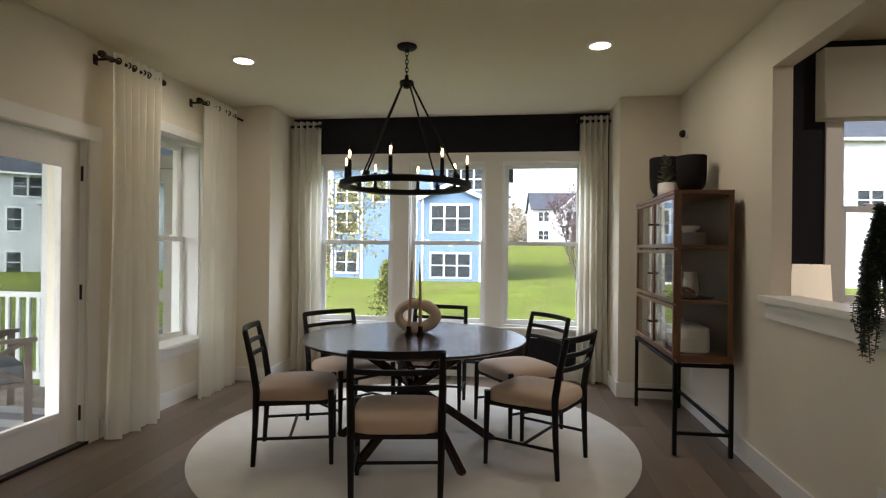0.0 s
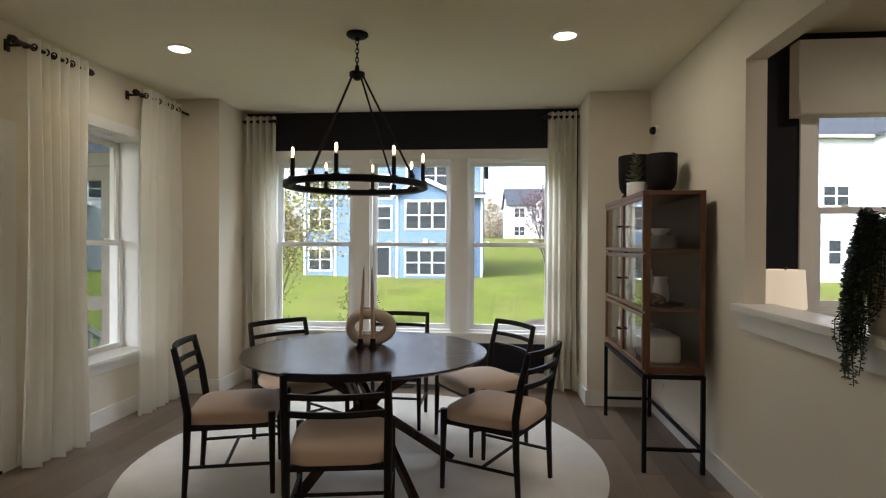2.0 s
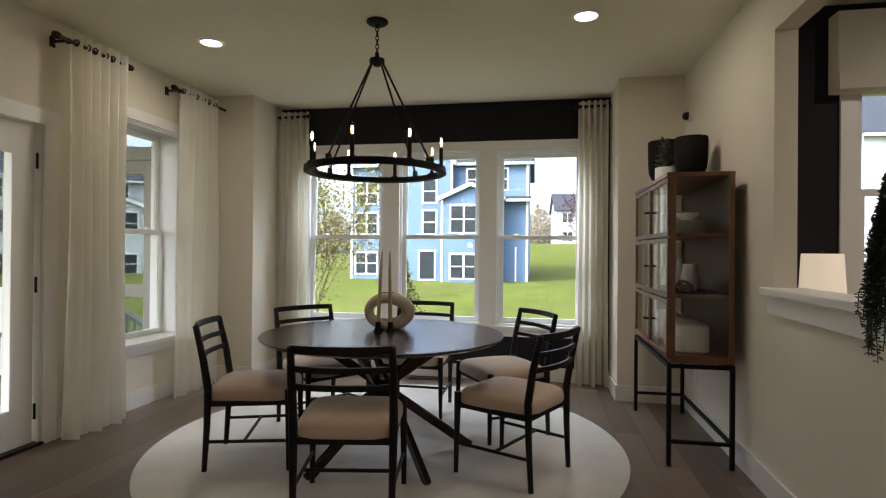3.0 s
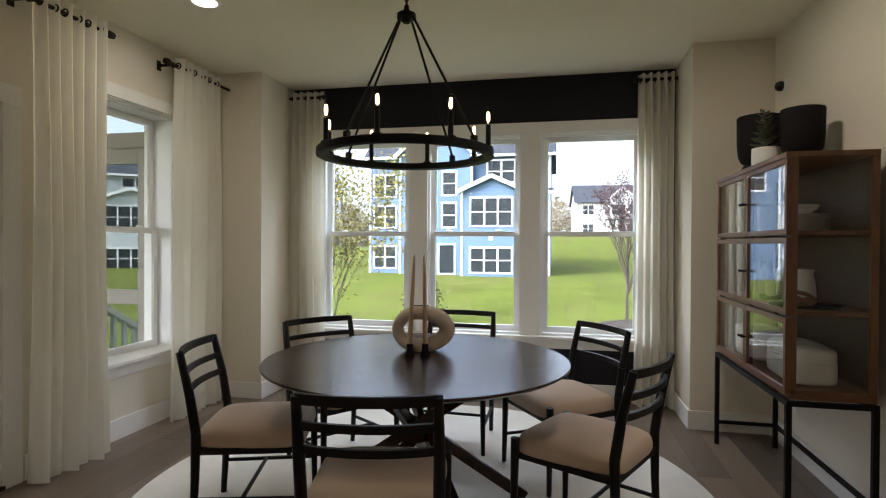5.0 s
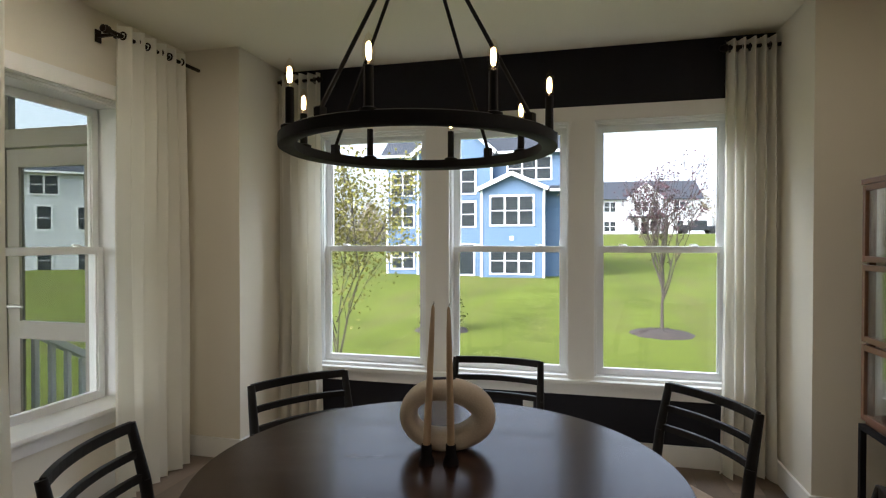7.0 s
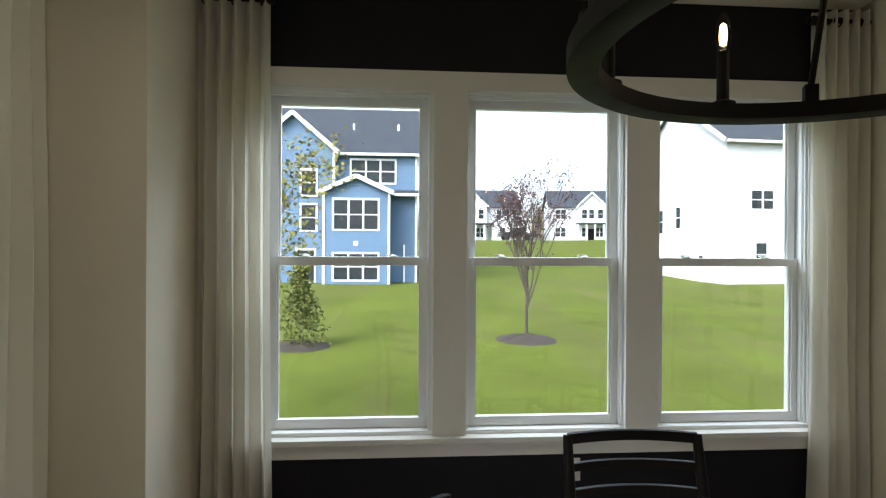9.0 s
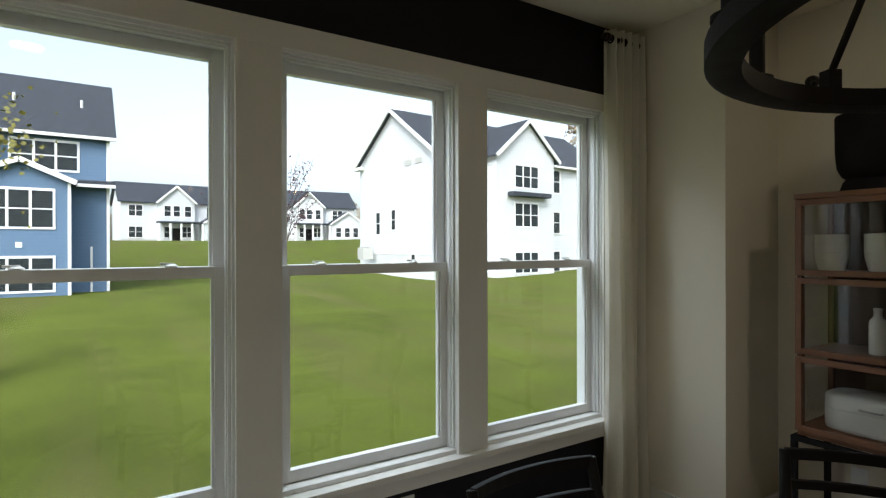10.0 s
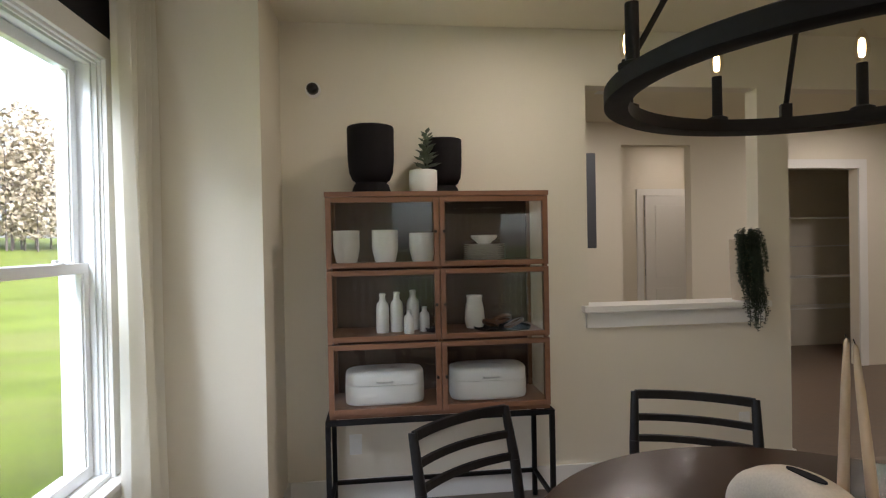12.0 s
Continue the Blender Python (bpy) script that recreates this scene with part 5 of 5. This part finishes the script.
sx, sy = -3.6, 18.0
t = empty("shrub", "narrow upright green shrub on the lawn", "shrub", pose(sx, sy, ground_z(sx, sy)))
bm, tips = limbs((0, 0, 0), 1.5, 0.3, 5, 41, 0.1, 0.03, 1.1)
part("trunk", bm, M_BARK, t)
rnd = random.Random(12)
spots = []
for i in range(2600):
    z = rnd.random() ** 0.8 * 2.0 + 0.08
    rr = (0.72 * (1 - z / 2.2) + 0.12) * math.sqrt(rnd.random()) * rnd.uniform(0.7, 1.15)
    a = rnd.uniform(0, 6.28)
    spots.append((rr * math.cos(a), rr * math.sin(a), z))
leafy(t, spots, 0.085, M_GLEAF, 13, "dense small green leaves")
mulch(sx, sy, 0.9, "mulch bed under the shrub")

# far woods
rnd = random.Random(77)
for k, (x0, y0, x1, y1, n, hh) in enumerate(((62, 62, 92, 24, 62, 15), (90, 24, 80, -20, 26, 14), (-30, 170, 120, 175, 60, 11), (-120, 90, -40, 160, 40, 12))):
    spots, trunks = [], bmesh.new()
    for i in range(n):
        u = (i + rnd.random()) / n
        cx, cy = x0 + (x1 - x0) * u + rnd.gauss(0, 3), y0 + (y1 - y0) * u + rnd.gauss(0, 3)
        cz = ground_z(cx, cy)
        ht = hh * rnd.uniform(0.7, 1.25)
        bar(trunks, (cx, cy, cz - 0.5), (cx, cy, cz + ht * 0.85), 0.13, 0.03, 5, False)
        for j in range(620):
            v = rnd.random()
            rr = (0.8 + 3.4 * math.sin(math.pi * min(v * 1.05, 1)) ** 0.8) * math.sqrt(rnd.random())
            a = rnd.uniform(0, 6.28)
            spots.append((cx + rr * math.cos(a), cy + rr * math.sin(a), cz + ht * (0.12 + 0.88 * v)))
    w = tagged(part("far_woods", trunks, M_BARK), "autumn-bare woods along the edge of the lots", "woods", kind="stuff")
    leafy(w, spots, 0.55, M_WOODS, 70 + k, "grey-brown autumn foliage, paled in colour for distance haze")

# parked pickup far up the road
px, py = 15.5, 82.0
pz = ground_z(px, py)
car = empty("parked_pickup", "dark pickup truck parked before the far house", "car", pose(px, py, pz, 0, 0, 8))
part("body", B((-2.7, 2.7, -0.95, 0.95, 0.45, 1.05), (-2.6, -0.9, -0.9, 0.9, 1.05, 1.2), (2.0, 2.65, -0.9, 0.9, 1.0, 1.12)), M_DARKCAR, car, bevel=0.06)
part("cab", B((-0.9, 1.1, -0.85, 0.85, 1.05, 1.8)), M_DARKCAR, car, bevel=0.14)
part("side_windows", B((-0.75, 0.9, -0.86, 0.86, 1.22, 1.62)), M_HGLASS, car)
for x in (-1.75, 1.75):
    for y in (-0.85, 0.85):
        part("wheel", R((x, y - 0.12, 0.38), (x, y + 0.12, 0.38), 0.38, n=20), M_TYRE, car)

# ---------------------------------------------------------------- the screened porch
DX0, DX1, DY0, DY1, DZ = -6.35, -2.65, 1.2, 5.62, -0.06
structure("porch_ceiling", B((DX0 - 0.3, DX1, DY0 - 0.2, DY1 + 0.2, 2.75, 2.9)), M_PRAIL, "white porch ceiling", "ceiling")
sc = empty("porch_screen_wall", "taupe framed porch screen wall with white posts", "screen wall", pose(0, 0, 0))
for x in (-6.30, -4.10, -3.57, -2.71):
    part("post", B((x - 0.05, x + 0.05, DY1 - 0.12, DY1 - 0.02, DZ, 2.75)), M_PRAIL if x in (-6.30, -4.10) else M_SCREEN, sc)
part("beam", B((DX0, DX1 - 0.001, DY1 - 0.12, DY1 - 0.02, 2.50, 2.749)), M_SCREEN, sc)
part("transom", B((-3.52, -2.76, DY1 - 0.11, DY1 - 0.04, 2.08, 2.20)), M_SCREEN, sc)
for y in (1.3, 3.45):
    part("post", B((DX0 - 0.0, DX0 + 0.10, y - 0.05, y + 0.05, DZ, 2.75)), M_PRAIL, sc)
part("screen", B((-6.25, -4.15, DY1 - 0.072, DY1 - 0.070, DZ, 2.50)), M_MESH, sc, "dark insect screen")
part("screen", B((-4.05, -3.62, DY1 - 0.072, DY1 - 0.070, DZ, 2.50)), M_MESH, sc, "dark insect screen")
part("screen", B((-3.52, -2.76, DY1 - 0.072, DY1 - 0.070, 2.20, 2.50)), M_MESH, sc, "dark insect screen")
for y0, y1 in ((1.35, 3.40), (3.50, 5.50)):
    part("screen", B((DX0 + 0.048, DX0 + 0.050, y0, y1, DZ, 2.75)), M_MESH, sc, "dark insect screen")
sd = empty("screen_door", "taupe screen door with a lever handle, closed", "screen door", pose(0, 0, 0))
part("door_frame", B((-3.51, -3.41, DY1 - 0.09, DY1 - 0.05, 0.0, 2.07), (-2.87, -2.77, DY1 - 0.09, DY1 - 0.05, 0.0, 2.07), (-3.41, -2.87, DY1 - 0.09, DY1 - 0.05, 1.95, 2.07), (-3.41, -2.87, DY1 - 0.09, DY1 - 0.05, 0.0, 0.18), (-3.41, -2.87, DY1 - 0.09, DY1 - 0.05, 0.80, 0.92)), M_SCREEN, sd, bevel=0.003)
part("screen", B((-3.41, -2.87, DY1 - 0.072, DY1 - 0.070, 0.18, 1.95)), M_MESH, sd, "dark insect screen")
part("handle", R((-3.45, DY1 - 0.09, 1.02), (-3.45, DY1 - 0.14, 1.02), 0.012), M_STEEL, sd, "steel lever handle")
part("lever", R((-3.45, DY1 - 0.135, 1.02), (-3.33, DY1 - 0.135, 1.02), 0.008), M_STEEL, sd)


def railing(name, p, q, label, n):
    p, q = Vector(p), Vector(q)
    r = empty(name, label, "railing", pose(0, 0, 0))
    part("top_rail", sweep([p + Vector((0, 0, 0.90)), q + Vector((0, 0, 0.90))], 0.09, 0.05), M_PRAIL, r)
    part("bottom_rail", sweep([p + Vector((0, 0, 0.10)), q + Vector((0, 0, 0.10))], 0.05, 0.07), M_PRAIL, r)
    for i in range(n):
        c0 = p + (q - p) * ((i + 0.5) / n)
        part("baluster", B((-0.018, 0.018, -0.018, 0.018, 0.13, 0.88)), M_PRAIL, r).location = c0
    return r


railing("porch_railing", (-6.25, DY1 - 0.07, DZ), (-4.15, DY1 - 0.07, DZ), "white porch railing with square balusters", 18)
railing("porch_railing", (DX0 + 0.05, 3.5, DZ), (DX0 + 0.05, DY1 - 0.15, DZ), "white porch railing with square balusters", 18)
railing("porch_railing", (DX0 + 0.05, 1.35, DZ), (DX0 + 0.05, 3.4, DZ), "white porch railing with square balusters", 18)
railing("stair_railing", (-3.53, DY1 + 0.05, DZ), (-3.53, DY1 + 1.7, -1.05), "white railing going down the porch steps", 13)
stp = empty("porch_steps", "grey-brown wooden steps down to the lawn", "steps", pose(0, 0, 0))
for i in range(5):
    part("tread", B((-3.60, -2.75, DY1 + 0.02 + 0.28 * i, DY1 + 0.31 + 0.28 * i, -0.28 - 0.18 * i, -0.24 - 0.18 * i)), M_DECK, stp)
for x in (-3.65, -3.0):
    part("stringer", sweep([(x, DY1 + 0.02, -0.22), (x, DY1 + 1.5, -1.1)], 0.04, 0.24), M_PRAIL, stp)
pc = empty("porch_armchair", "weathered grey wooden armchair with X sides and grey cushions", "armchair", pose(-3.75, 4.45, DZ + 0.012, 0, 0, -35))
for s in (-1, 1):
    part("side_frame", B((s * 0.33 - 0.02, s * 0.33 + 0.02, -0.33, -0.28, 0, 0.62), (s * 0.33 - 0.02, s * 0.33 + 0.02, 0.28, 0.33, 0, 0.62), (s * 0.33 - 0.03, s * 0.33 + 0.03, -0.36, 0.36, 0.62, 0.65), (s * 0.33 - 0.02, s * 0.33 + 0.02, -0.28, 0.28, 0.27, 0.31)), M_GREYWOOD, pc)
    for a, b in ((-0.28, 0.28), (0.28, -0.28)):
        part("cross_brace", sweep([(s * 0.33, a, 0.31), (s * 0.33, b, 0.62)], 0.025, 0.035), M_GREYWOOD, pc)
part("seat_cushion", B((-0.30, 0.30, -0.30, 0.30, 0.30, 0.44)), M_GREYFAB, pc, "grey seat cushion", bevel=0.04)
part("back_cushion", B((-0.30, 0.30, -0.34, -0.18, 0.445, 0.85)), M_GREYFAB, pc, "grey back cushion", bevel=0.05)
pr = empty("outdoor_rug", "grey striped outdoor rug on the porch floor", "rug", pose(0, 0, 0))
for i in range(14):
    y = 2.6 + 0.16 * i
    part("stripe", B((-5.35, -3.05, y, y + 0.16, DZ + 0.001, DZ + 0.010)), M_STRIPE if i % 2 else M_STRIPE2, pr)
tagged(part("porch_floor_joists", B((DX0, DX1, DY0, DY1, -1.3, DZ - 0.030)), M_GREYWOOD), "timber base under the porch boards", "deck", kind="structure")

# ---------------------------------------------------------------- boards and planks, last
pf = empty("porch_floor", "grey-brown board floor of the porch", "deck", pose(0, 0, 0), kind="structure")
me = None
for i in range(31):
    if me is None:
        o = part("board", B((0, DX1 - DX0, 0, 0.134, -0.026, 0)), M_DECK, pf, bevel=0.003)
        me = o.data
    else:
        o = new("board", me)
        o.parent = pf
    o.location = (DX0, DY0 + 0.142 * i, DZ)

structure("floor_base", B((-2.64, 2.049, -3.5, 6.68, -0.2, -0.006)), M_SUBFLOOR, "dark base under the floor planks", "floor")
fl = empty("floor", "grey-brown oak plank floor", "floor", pose(0, 0, 0), kind="structure")
rnd = random.Random(15)
PW = 0.178
meshes = {}
rest = bmesh.new()
y = -3.49
col = 0
x = -2.46
while x < 2.049:
    w = min(PW, 2.049 - x)
    y = -3.49 - rnd.uniform(0, 1.2)
    while y < 6.43:
        L = rnd.choice((0.9, 1.2, 1.5, 1.8))
        a, b = max(y, -3.49), min(y + L, 6.43)
        if b - a > 0.02:
            if b > 1.9:
                key = (round(w, 3), round(b - a, 3))
                if key not in meshes:
                    o = part("plank", B((0.0006, w - 0.0006, 0.0006, b - a - 0.0006, -0.006, 0)), M_PLANK, fl, bevel=0.0012)
                    meshes[key] = o.data
                else:
                    o = new("plank", meshes[key])
                    o.parent = fl
                o.location = (x, a, 0)
            else:
                add_box(rest, (x + 0.0006, x + w - 0.0006, a + 0.0006, b - 0.0006, -0.006, 0))
        y += L
    x += PW
o = part("rear_planks", rest, M_PLANK, fl)
o["kind"] = "stuff"
